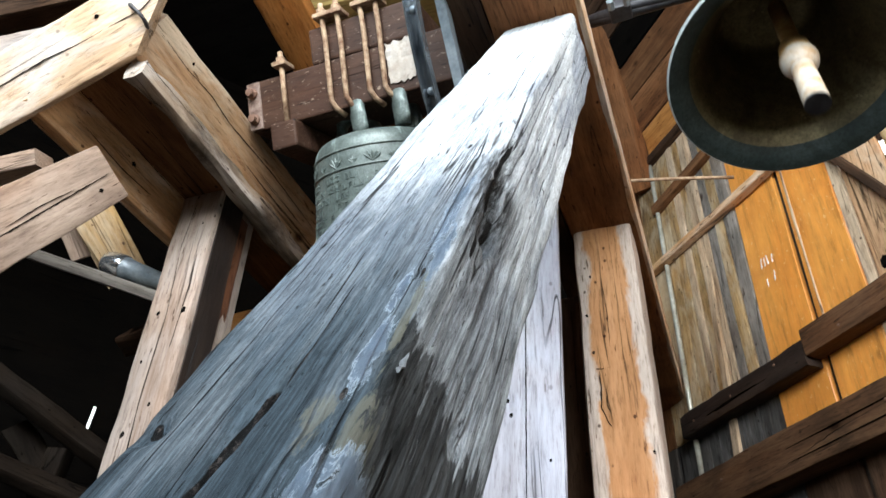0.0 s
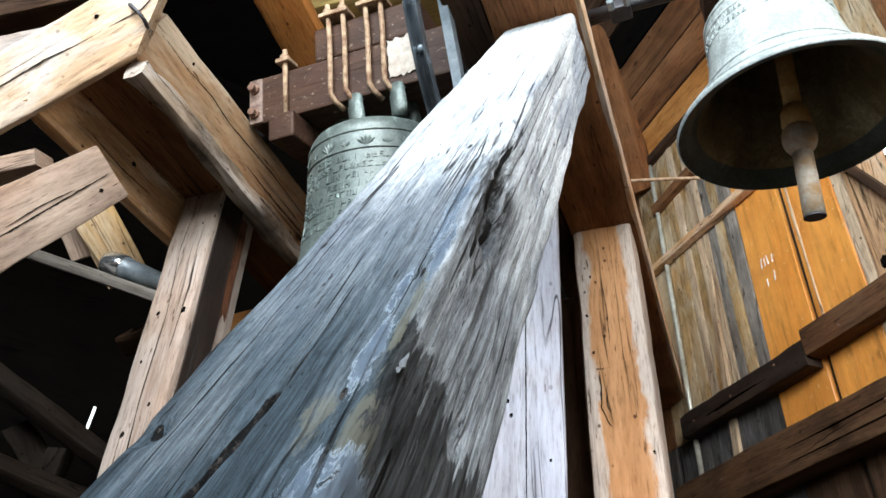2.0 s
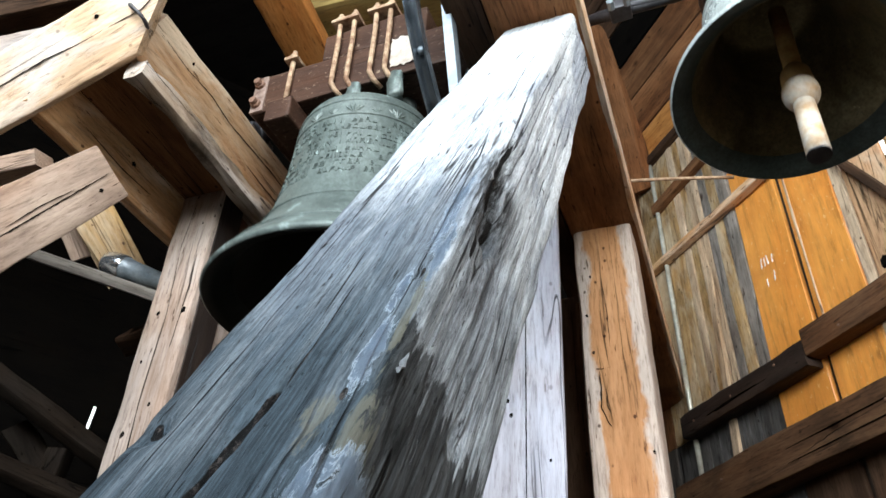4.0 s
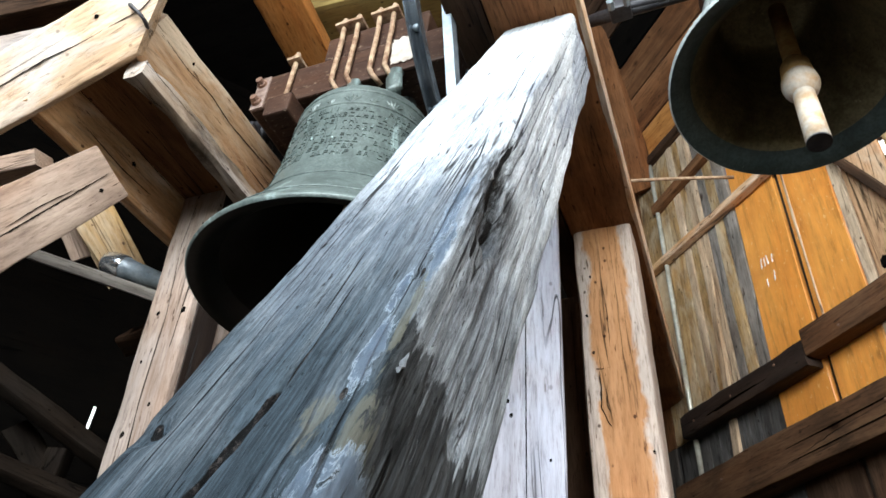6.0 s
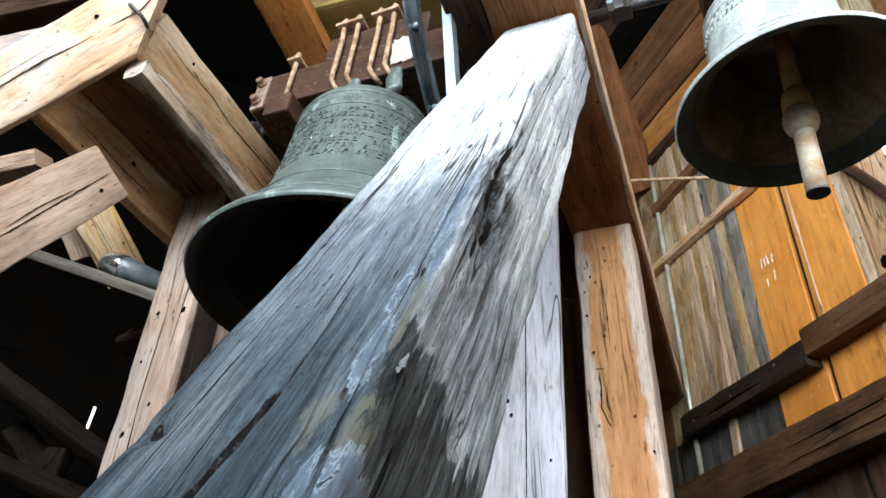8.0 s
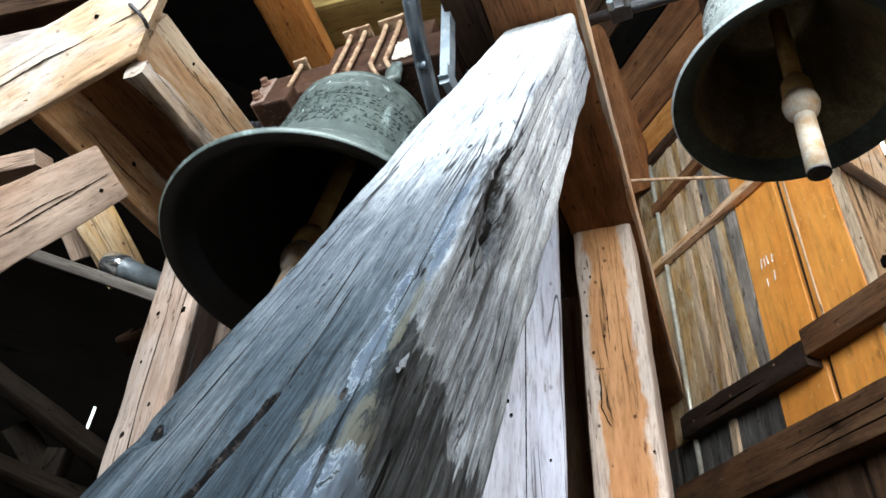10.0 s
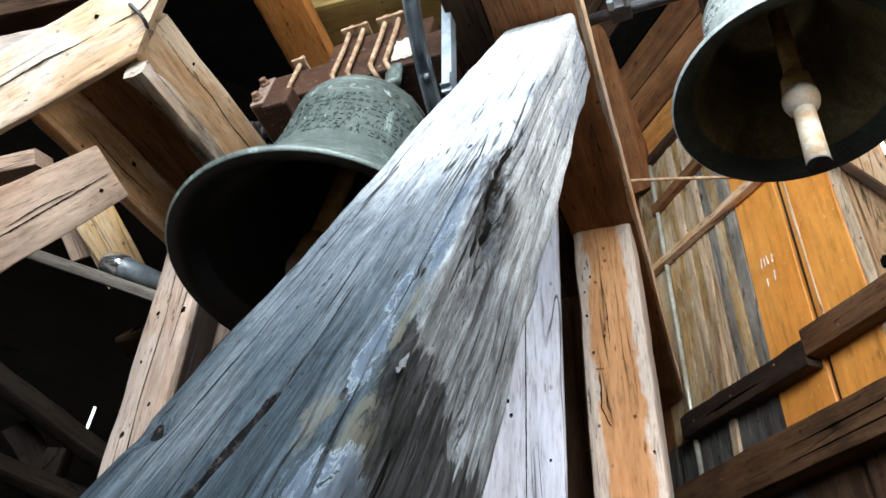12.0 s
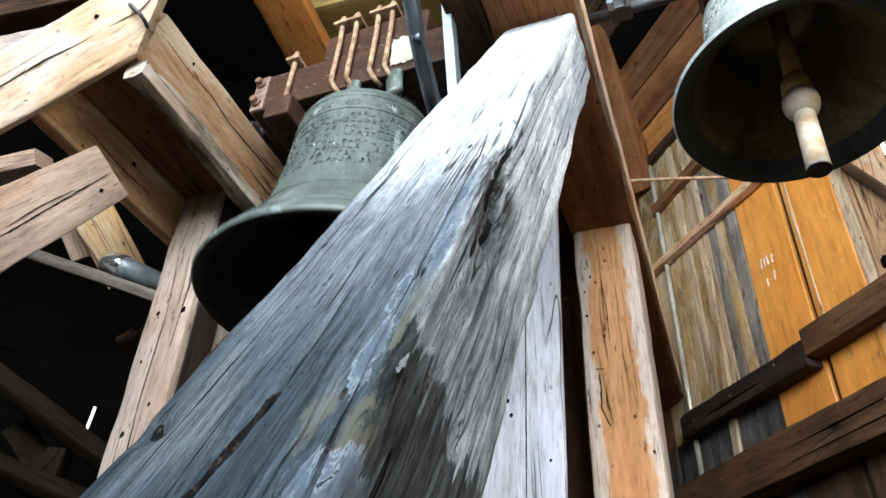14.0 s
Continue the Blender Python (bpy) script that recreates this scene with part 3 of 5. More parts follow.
def timber(name, p0, p1, w, h, material, face=(0, 0, 1), label="", category="beam", rough=0.006, edge=0.02, taper=0.0, bend=0.0, group="", kind="", warp=1.0, dents=(), cut=None):
    """w across, h in the direction of face; p0 and p1 on the middle line."""
    SEED[0] += 1
    m, length = along(p0, p1, face)
    bm = hewn_bm(length, w, h, rough, edge, SEED[0], taper, bend, None, warp, [k / 26 for k in range(1, 26)] if dents else (0.25, 0.5, 0.75), dents)
    if cut:
        bmesh.ops.bisect_plane(bm, geom=bm.verts[:] + bm.edges[:] + bm.faces[:], plane_co=cut[0], plane_no=cut[1], clear_outer=True)
        bmesh.ops.holes_fill(bm, edges=[e for e in bm.edges if e.is_boundary], sides=0)
        bmesh.ops.recalc_face_normals(bm, faces=bm.faces[:])
    ob = finish(name, bm, material, None, label, True)
    ob.matrix_basis = m
    ob.data.set_sharp_from_angle(angle=radians(38))
    return tagged(ob, label, category, group, kind)


def crack(parent, points, width, seed, label="open drying crack", proud=0.0015):
    """A jagged black strip that paints the shade of a crack, through the points (x, y) or (x, y, z) of the timber's own
    space, tapered at both ends.
    """
    rng = random.Random(seed)
    pts = []
    for a, b in zip(points, points[1:]):
        n = max(3, int((Vector(b) - Vector(a)).length / 0.011))
        pts += [Vector(a).lerp(Vector(b), k / n) for k in range(n)]
    pts.append(Vector(points[-1]))
    bm = bmesh.new()
    rows = []
    for i, p in enumerate(pts):
        f = i / (len(pts) - 1)
        w = width * (0.12 + 0.88 * math.sin(math.pi * f) ** 0.6) * rng.uniform(0.55, 1.2) / 2
        y = p.y + rng.uniform(-0.16, 0.16) * width
        rows.append([bm.verts.new((p.x, y + w, p.z + proud)), bm.verts.new((p.x, y - w, p.z + proud)), bm.verts.new((p.x, y - w * 0.4, p.z - 0.008)), bm.verts.new((p.x, y + w * 0.4, p.z - 0.008))])
    for r0, r1 in zip(rows, rows[1:]):
        for j in range(4):
            bm.faces.new((r0[j], r0[(j + 1) % 4], r1[(j + 1) % 4], r1[j]))
    bm.faces.new(rows[0][::-1])
    bm.faces.new(rows[-1])
    bmesh.ops.recalc_face_normals(bm, faces=bm.faces[:])
    return part("crack", bm, W_SHADE_BLACK, parent, label)


def knot(parent, x, y, z, r, seed):
    """A dark knot standing a little proud of the face."""
    rng = random.Random(seed)
    bm = lathe_bm([(0.0, 0.0015), (r * 0.5, 0.002), (r * 0.85, 0.0015), (r, -0.003)], 14)
    for v in bm.verts:
        k = 0.75 * (1 + rng.uniform(-0.35, 0.35))
        v.co.x, v.co.y = v.co.x * 1.35 * k, v.co.y * k
    return part("knot", bm, W_SHADE_BLACK, parent, "dark knot", True, pose(x, y, z))


def cyl_bm(r, length, seg=20, r2=None, bevel=0.0):
    """Along z from 0 to length."""
    bm = bmesh.new()
    bmesh.ops.create_cone(bm, cap_ends=True, segments=seg, radius1=r, radius2=r if r2 is None else r2, depth=length)
    for v in bm.verts:
        v.co.z += length / 2
    if bevel:
        bmesh.ops.bevel(bm, geom=[e for e in bm.edges if len(e.link_faces) == 2 and any(len(f.verts) > 4 for f in e.link_faces)], offset=bevel, segments=2, affect="EDGES")
    return bm


def lathe_bm(profile, seg=96, close=False):
    """profile: (r, z) pairs, turned about z."""
    bm = bmesh.new()
    rows = []
    for r, z in profile:
        rows.append([bm.verts.new((r * math.cos(2 * math.pi * i / seg), r * math.sin(2 * math.pi * i / seg), z)) for i in range(seg)] if r > 1e-5 else [bm.verts.new((0, 0, z))])
    for a, b in zip(rows, rows[1:]):
        for i in range(seg):
            j = (i + 1) % seg
            if len(a) == 1 and len(b) > 1:
                bm.faces.new((a[0], b[j], b[i]))
            elif len(b) == 1 and len(a) > 1:
                bm.faces.new((a[i], a[j], b[0]))
            elif len(a) > 1:
                bm.faces.new((a[i], a[j], b[j], b[i]))
    bmesh.ops.recalc_face_normals(bm, faces=bm.faces[:])
    return bm


def tube_bm(points, r, seg=12):
    """A bent round bar through the points."""
    bm = bmesh.new()
    pts = [Vector(p) for p in points]
    rows = []
    up = Vector((0.3, 0.2, 1)).normalized()
    for i, p in enumerate(pts):
        d = (pts[min(i + 1, len(pts) - 1)] - pts[max(i - 1, 0)]).normalized()
        a = d.cross(up).normalized() if abs(d.dot(up)) < 0.98 else d.cross(Vector((1, 0, 0))).normalized()
        b = d.cross(a)
        rows.append([bm.verts.new(p + (a * math.cos(2 * math.pi * k / seg) + b * math.sin(2 * math.pi * k / seg)) * r) for k in range(seg)])
    for a, b in zip(rows, rows[1:]):
        for k in range(seg):
            bm.faces.new((a[k], a[(k + 1) % seg], b[(k + 1) % seg], b[k]))
    bm.faces.new(rows[0][::-1])
    bm.faces.new(rows[-1])
    bmesh.ops.recalc_face_normals(bm, faces=bm.faces[:])
    return bm


# ---- the bell frame ----
DENTS = [
    (1.74, -0.110, 0.075, 0.11, 0.03, 0.022, 0.03), (1.66, -0.110, 0.05, 0.05, 0.03, 0.016, 0.025), (1.83, -0.099, 0.1, 0.07, 0.03, 0.015, 0.015),
    (1.175, 0.003, 0.1125, 0.03, 0.006, 0.03, 0.014), (1.225, -0.005, 0.1125, 0.03, 0.006, 0.03, 0.014), (1.275, -0.0115, 0.1125, 0.03, 0.004, 0.03, 0.01), (1.36, -0.026, 0.1125, 0.1, 0.003, 0.03, 0.006),
    (1.235, 0.092, 0.1125, 0.014, 0.012, 0.03, 0.02), (1.46, -0.088, 0.1125, 0.012, 0.005, 0.03, 0.012),
    (1.22, -0.084, 0.1125, 0.07, 0.02, 0.03, 0.008), (1.32, -0.099, 0.1, 0.09, 0.012, 0.03, 0.008),
    (2.0, 0.021, 0.1125, 0.25, 0.004, 0.03, 0.006), (1.75, 0.091, 0.1125, 0.2, 0.004, 0.03, 0.006), (1.6, 0.041, 0.1125, 0.15, 0.003, 0.03, 0.005),
]
SIDE_STEPS = [k / 110 for k in range(1, 110)]
brace_pose, brace_len = along((-0.384, -0.02, -0.02), (-0.297, 1.415, 2.83), (0, -0.894, 0.446))
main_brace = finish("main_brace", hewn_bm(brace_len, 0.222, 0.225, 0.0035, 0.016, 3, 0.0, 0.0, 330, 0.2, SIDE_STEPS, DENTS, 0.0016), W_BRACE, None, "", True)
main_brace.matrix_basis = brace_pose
SPL = random.Random(11)
for k in range(14):
    x = SPL.uniform(1.1, 2.5)
    y = -0.111 + SPL.uniform(-0.002, 0.03)
    L, w = SPL.uniform(0.03, 0.1), SPL.uniform(0.0007, 0.002)
    bm = bmesh.new()
    sec = [(-w, 0.0), (0, w * 0.75), (w, 0.0), (0, -0.006)]
    rings = []
    for i in range(6):
        f = i / 5
        g = max(0.08, math.sin(math.pi * min(1, f * 0.9 + 0.1)))
        wob = SPL.uniform(-0.002, 0.002)
        rings.append([bm.verts.new((f * L, p * g + wob, q * g)) for p, q in sec])
    for r0, r1 in zip(rings, rings[1:]):
        for j in range(4):
            bm.faces.new((r0[j], r0[(j + 1) % 4], r1[(j + 1) % 4], r1[j]))
    bm.faces.new(rings[0][::-1])
    bm.faces.new(rings[-1])
    bmesh.ops.recalc_face_normals(bm, faces=bm.faces[:])
    if SPL.random() < 0.5:
        m = Matrix.Translation((x, -0.1115, SPL.uniform(-0.05, 0.1))) @ Matrix.Rotation(radians(90), 4, "X") @ Matrix.Rotation(radians(SPL.uniform(-3, 3)), 4, "Z")
    else:
        m = Matrix.Translation((x, y, 0.112 if y > -0.095 else 0.107)) @ Matrix.Rotation(radians(SPL.uniform(-3, 3)), 4, "Z")
    part("splinter", bm, W_GREY, main_brace, "raised splinter", False, m)
tagged(main_brace, "cracked weathered grey timber brace, light painted on its upper end", "brace")
timber("head_beam", (-0.305, 0.92, 2.958), (-0.305, 4.12, 2.958), 0.268, 0.30, W_HEAD, (0, 0, 1), "long brown head beam resting on the posts", warp=0.4)
timber("head_beam", (-0.50, 0.95, 2.94), (-0.50, 3.9, 2.94), 0.118, 0.25, W_DARK, (0, 0, 1), "dark plank fixed along the head beam", warp=0.3)
white_post = timber("post", (-0.59, 1.87, 0.0), (-0.545, 1.87, 2.808), 0.30, 0.24, W_WHITE, (0.27, -1, 0), "bleached pale upright post with a long crack", "post", rough=0.003, warp=0.4)
crack(white_post, [(1.2, -0.047, 0.12), (1.54, -0.045, 0.12), (1.9, -0.043, 0.12), (2.3, -0.04, 0.12), (2.6, -0.045, 0.12)], 0.003, 1)
for x, y, r in ((1.838, 0.037, 0.006), (1.804, 0.009, 0.009), (1.762, -0.004, 0.008), (1.68, 0.055, 0.005), (1.638, -0.108, 0.006)):
    knot(white_post, x, y, 0.1185, r, int(x * 1000))
orange_post = timber("post", (-0.285, 2.41, 0.0), (-0.31, 2.41, 2.808), 0.238, 0.22, W_ORANGE_PALE, (0, -1, 0), "orange pine post with pale worn edges and a curved scar", "post", rough=0.004, edge=0.025, warp=0.4,
    dents=[(2.06, 0.06, 0.11, 0.11, 0.012, 0.05, 0.012), (2.0, 0.045, 0.11, 0.06, 0.01, 0.05, 0.01), (2.45, 0.1, 0.11, 0.2, 0.015, 0.05, 0.008), (1.7, -0.09, 0.11, 0.2, 0.012, 0.05, 0.007)])
crack(orange_post, [(2.164, 0.062, 0.11), (2.1, 0.06, 0.108), (2.02, 0.066, 0.106), (1.96, 0.045, 0.107), (1.94, 0.03, 0.11)], 0.006, 2, "dark open scar")
crack(orange_post, [(2.15, 0.04, 0.11), (2.08, 0.04, 0.108), (2.03, 0.046, 0.108), (1.99, 0.035, 0.109)], 0.005, 3, "dark open scar")
crack(orange_post, [(2.17, 0.072, 0.11), (2.168, 0.05, 0.11), (2.169, 0.02, 0.11)], 0.005, 4, "dark open scar")
crack(orange_post, [(2.55, 0.02, 0.11), (2.4, 0.012, 0.11), (2.25, 0.014, 0.11)], 0.003, 5)
for x, y, r in ((2.574, 0.062, 0.007), (2.4, 0.088, 0.006), (2.62, 0.08, 0.005), (2.238, 0.075, 0.008), (1.845, -0.09, 0.009), (1.7, 0.085, 0.007)):
    knot(orange_post, x, y, 0.1085, r, int(x * 1000))
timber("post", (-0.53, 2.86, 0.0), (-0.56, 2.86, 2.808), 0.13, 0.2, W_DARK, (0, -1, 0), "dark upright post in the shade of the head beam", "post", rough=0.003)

timber("head_beam", (-1.725, 0.95, 2.82), (-1.725, 4.0, 2.82), 0.27, 0.13, W_BROWN, (0, 0, 1), "brown timber beside the tan head beam", rough=0.003, edge=0.012, warp=0.3)
tan_beam = timber("head_beam", (-1.51, 0.905, 2.827), (-1.51, 4.0, 2.827), 0.171, 0.12, W_TANBEAM, (0.79, 0, -0.61), "tan timber head beam carrying a bearing", rough=0.003, edge=0.012, warp=0.3)
crack(tan_beam, [(0.02, 0.03, 0.06), (0.17, 0.022, 0.06), (0.3, 0.03, 0.06), (0.43, 0.018, 0.06), (0.7, 0.026, 0.06), (0.95, 0.02, 0.06)], 0.0038, 6)
crack(tan_beam, [(0.5, -0.03, 0.06), (0.75, -0.036, 0.06), (1.1, -0.03, 0.06)], 0.0026, 7)
knot(tan_beam, 0.175, 0.05, 0.0585, 0.008, 8)
knot(tan_beam, 0.6, -0.01, 0.0585, 0.009, 9)
timber("round_pole", (-1.51, 0.955, 2.69), (-1.51, 2.2, 2.66), 0.082, 0.082, W_KNOTTY, (0, 0, 1), "gnarled stripped pole under the head beam", "pole", rough=0.022, edge=0.04)
tie_beam = timber("tie_beam", (-1.885, 0.90, 2.729), (-1.885, 1.7, 2.729), 0.22, 0.1, W_TAN, (0.925, 0, -0.38), "tan tie beam tenoned into the post", rough=0.003, warp=0.3)
crack(tie_beam, [(0.05, 0.045, 0.05), (0.131, 0.048, 0.05), (0.333, 0.052, 0.05), (0.62, 0.04, 0.05)], 0.0032, 10)
crack(tie_beam, [(0.2, -0.03, 0.05), (0.4, -0.045, 0.05), (0.55, -0.04, 0.05)], 0.003, 11)
knot(tie_beam, 0.42, 0.0, 0.0485, 0.012, 12)
char_post = timber("post", (-1.58, 1.695, 0.0), (-1.735, 1.695, 2.775), 0.185, 0.23, W_POST, (0, -1, 0), "pale upright post with a charred streak", "post", rough=0.004, edge=0.012, warp=0.3)
part("charred_streak", hewn_bm(2.05, 0.012, 0.118, 0.003, 0.004, 77), W_CHAR, char_post, "black charred streak", False, pose(0.7, -0.0895, 0.03))
part("scorched_edge", hewn_bm(2.0, 0.011, 0.046, 0.003, 0.004, 78), W_BURNT, char_post, "red-brown scorched edge of the streak", False, pose(0.72, -0.0895, -0.052))
crack(char_post, [(2.72, 0.014, 0.115), (2.5, 0.03, 0.115), (2.2, 0.005, 0.115), (1.9, 0.012, 0.115), (1.6, 0.0, 0.115)], 0.0022, 13)
crack(char_post, [(2.45, -0.055, 0.115), (2.3, -0.06, 0.115), (2.05, -0.05, 0.115)], 0.0025, 14)
for x, y, r in ((2.198, -0.065, 0.013), (2.208, 0.044, 0.01), (2.6, -0.04, 0.006), (2.019, 0.054, 0.008), (1.759, 0.042, 0.012), (1.85, -0.03, 0.007)):
    knot(char_post, x, y, 0.1135, r, int(x * 1000))
cross_brace = timber("cross_brace", (-4.550, 0.980, 1.829), (-1.18, 0.843, 2.907), 0.215, 0.05, W_CREAM, (0.58, -0.62, -0.5), "pale hewn brace with a slanting end nailed across the beam", "brace", rough=0.005, edge=0.01, warp=0.2,
    dents=[(3.08, 0.04, 0.025, 0.12, 0.03, 0.03, 0.006), (2.75, 0.07, 0.025, 0.2, 0.02, 0.03, 0.006)], cut=((3.19, -0.1, 0), (0.6, -0.8, 0)))
crack(cross_brace, [(2.62, 0.008, 0.025), (2.693, 0.012, 0.025), (2.898, 0.015, 0.025), (3.019, 0.004, 0.025), (3.258, 0.0, 0.025), (3.33, 0.02, 0.025)], 0.0028, 15)
knot(cross_brace, 3.12, 0.05, 0.0235, 0.009, 22)
knot(cross_brace, 2.8, -0.05, 0.0235, 0.006, 23)
split_timber = timber("split_timber", (-1.854, -0.141, 0.0), (-1.65, 1.11, 2.408), 0.27, 0.1, W_GREYTAN, (0.706, -0.431, -0.562), "grey-brown slanting timber split along its length with a sawn end", "brace", rough=0.004, edge=0.008, taper=0.34, warp=0.3)
crack(split_timber, [(2.05, -0.022, 0.034), (2.261, -0.019, 0.034), (2.462, -0.011, 0.034), (2.6, -0.005, 0.034), (2.7, -0.001, 0.034)], 0.005, 17, "gaping split along the timber")
crack(split_timber, [(2.3, -0.004, 0.034), (2.42, 0.004, 0.034), (2.56, 0.002, 0.034)], 0.003, 18)
knot(split_timber, 2.64, -0.035, 0.0335, 0.008, 19)

# ---- bells ----
BELL_PIVOT = (-0.971, 1.503, 2.928)
SMALL_PIVOT = (0.336, 1.449, 2.918)


def bell_profile(r, top, mouth):
    """Outer profile from the crown centre to the lip, then the inner one back up. z is below the axle."""
    h = top - mouth
    outer = [(0.0, top + 0.03 * r), (0.3 * r, top + 0.025 * r), (0.46 * r, top), (0.525 * r, top - 0.035 * h), (0.55 * r, top - 0.1 * h), (0.565 * r, top - 0.25 * h), (0.59 * r, top - 0.42 * h), (0.635 * r, top - 0.58 * h), (0.7 * r, top - 0.71 * h), (0.8 * r, top - 0.82 * h), (0.91 * r, top - 0.915 * h), (0.985 * r, top - 0.975 * h), (r, mouth)]
    inner = [(0.985 * r, mouth - 0.006), (0.9 * r, mouth + 0.012 * h), (0.81 * r, mouth + 0.075 * h), (0.72 * r, mouth + 0.17 * h), (0.64 * r, mouth + 0.29 * h), (0.56 * r, mouth + 0.44 * h), (0.5 * r, mouth + 0.7 * h), (0.45 * r, mouth + 0.9 * h), (0.3 * r, mouth + 0.96 * h), (0.0, mouth + 0.97 * h)]
    return outer, inner


def smooth_profile(pts, n=4):
    out = []
    for i in range(len(pts) - 1):
        p0, p1, p2, p3 = (np.array(pts[max(i - 1, 0)]), np.array(pts[i]), np.array(pts[i + 1]), np.array(pts[min(i + 2, len(pts) - 1)]))
        for k in range(n):
            t = k / n
            q = 0.5 * (2 * p1 + (p2 - p0) * t + (2 * p0 - 5 * p1 + 4 * p2 - p3) * t * t + (3 * p1 - p0 - 3 * p2 + p3) * t ** 3)
            out.append((max(0.0, float(q[0])), float(q[1])))
    out.append(tuple(pts[-1]))
    return out


def radius_at(outer, z):
    for (r0, z0), (r1, z1) in zip(outer[2:], outer[3:]):
        if z1 <= z <= z0:
            return r0 + (r1 - r0) * (z0 - z) / (z0 - z1)
    return outer[-1][0]


def make_bell(r, top, mouth, skin, inside, lip, label):
    bell = tagged(new("church_bell"), label, "bell")
    outer, inner = bell_profile(r, top, mouth)
    so = smooth_profile(outer)
    part("body", lathe_bm(so + [inner[0]]), skin, bell, "", True)
    part("lip", lathe_bm(smooth_profile(inner[:3])), lip, bell, "dark green lip of the mouth, the large one painted in shade", True)
    part("inner_wall", lathe_bm(smooth_profile(inner[2:])), inside, bell, "dull bronze inside of the bell, the large one painted in shade", True)
    h = top - mouth
    for k, (fz, thick) in enumerate(((0.09, 0.006), (0.185, 0.005), (0.7, 0.004), (0.9, 0.004))):
        z = top - fz * h
        rr = radius_at(so, z)
        part("moulding", lathe_bm([(rr - 0.004, z + thick), (rr + 0.004, z + thick * 0.5), (rr + 0.004, z - thick * 0.5), (rr - 0.004, z - thick)]), skin, bell, "", True)
    return bell, so


big_bell, big_outer = make_bell(0.439, -0.16, -0.865, BRONZE, BRONZE_IN_SHADE, LIP_SHADE, "large green bronze bell with raised inscription hung from a headstock")
small_bell, small_outer = make_bell(0.309, -0.11, -0.526, BRONZE_PALE, BRONZE_IN2, BRONZE_LIP, "smaller pale bronze bell hung from a headstock")


def inscription(bell, outer, rows, height, first, step, skin, seed):
    """Raised lettering too worn to read: rows of short bars lying on the curved side."""
    rng = random.Random(seed)
    bm = bmesh.new()
    for row in range(rows):
        z = first - step * row
        r0 = radius_at(outer, z)
        a = 0.0
        while a < 2 * math.pi:
            cell = height * rng.uniform(0.55, 0.85)
            bar = height * 0.17
            if rng.random() < 0.86:
                strokes = [(0, bar, -0.5, 0.5)]
                strokes += [s_ for s_ in ((cell - bar, cell, -0.5, 0.5), (0, cell, 0.33, 0.5), (0, cell, -0.08, 0.09), (0, cell, -0.5, -0.33)) if rng.random() < 0.5]
                for u0, u1, f0, f1 in strokes:
                    quads = [(radius_at(outer, z + height * f), z + height * f, a + u / r0) for f in (f1, f0) for u in (u0, u1)]
                    top_v = [bm.verts.new(((q[0] + 0.003) * math.cos(q[2]), (q[0] + 0.003) * math.sin(q[2]), q[1])) for q in quads]
                    low_v = [bm.verts.new(((q[0] - 0.002) * math.cos(q[2]), (q[0] - 0.002) * math.sin(q[2]), q[1])) for q in quads]
                    bm.faces.new([top_v[i] for i in (0, 2, 3, 1)])
                    for i, j in ((0, 1), (1, 3), (3, 2), (2, 0)):
                        bm.faces.new((top_v[i], top_v[j], low_v[j], low_v[i]))
            a += (cell + height * 0.3) / r0
    bmesh.ops.recalc_face_normals(bm, faces=bm.faces[:])
    ob = part("inscription", bm, skin, bell, "raised worn lettering")
    tagged(ob, kind="stuff")


inscription(big_bell, big_outer, 8, 0.021, -0.318, 0.032, BRONZE, 4)
inscription(small_bell, small_outer, 2, 0.018, -0.2, 0.03, BRONZE_PALE, 5)


def leaf_bm(size):
    """A small raised palmette."""
    bm = bmesh.new()
    for k in range(-2, 3):
        a = radians(24 * k)
        tip = Vector((math.sin(a) * size, 0, math.cos(a) * size))
        side = Vector((math.cos(a), 0, -math.sin(a))) * size * 0.13
        mid = tip * 0.6
        v = [bm.verts.new(p) for p in (Vector((0, 0, 0)), mid + side, tip, mid - side, mid + Vector((0, -0.0035, 0)))]
        for i, j in ((0, 1), (1, 2), (2, 3), (3, 0)):
            bm.faces.new((v[i], v[j], v[4]))
    bmesh.ops.recalc_face_normals(bm, faces=bm.faces[:])
    return bm


leaf_first = None
for k in range(22):
    a = 2 * math.pi * k / 22
    z = -0.285 if k % 2 else -0.28
    rr = radius_at(big_outer, z + 0.02) + 0.001
    m = Matrix.Rotation(a, 4, "Z") @ Matrix.Translation((0, -rr, z)) @ Matrix.Scale(1.0 if k % 2 else 0.6, 4)
    if leaf_first is None:
        leaf_first = part("ornament", leaf_bm(0.042), BRONZE, big_bell, "raised leaf ornament")
        leaf_first.matrix_basis = m
    else:
        ob = new("ornament", leaf_first.data)
        ob.parent = big_bell
        ob.matrix_basis = m

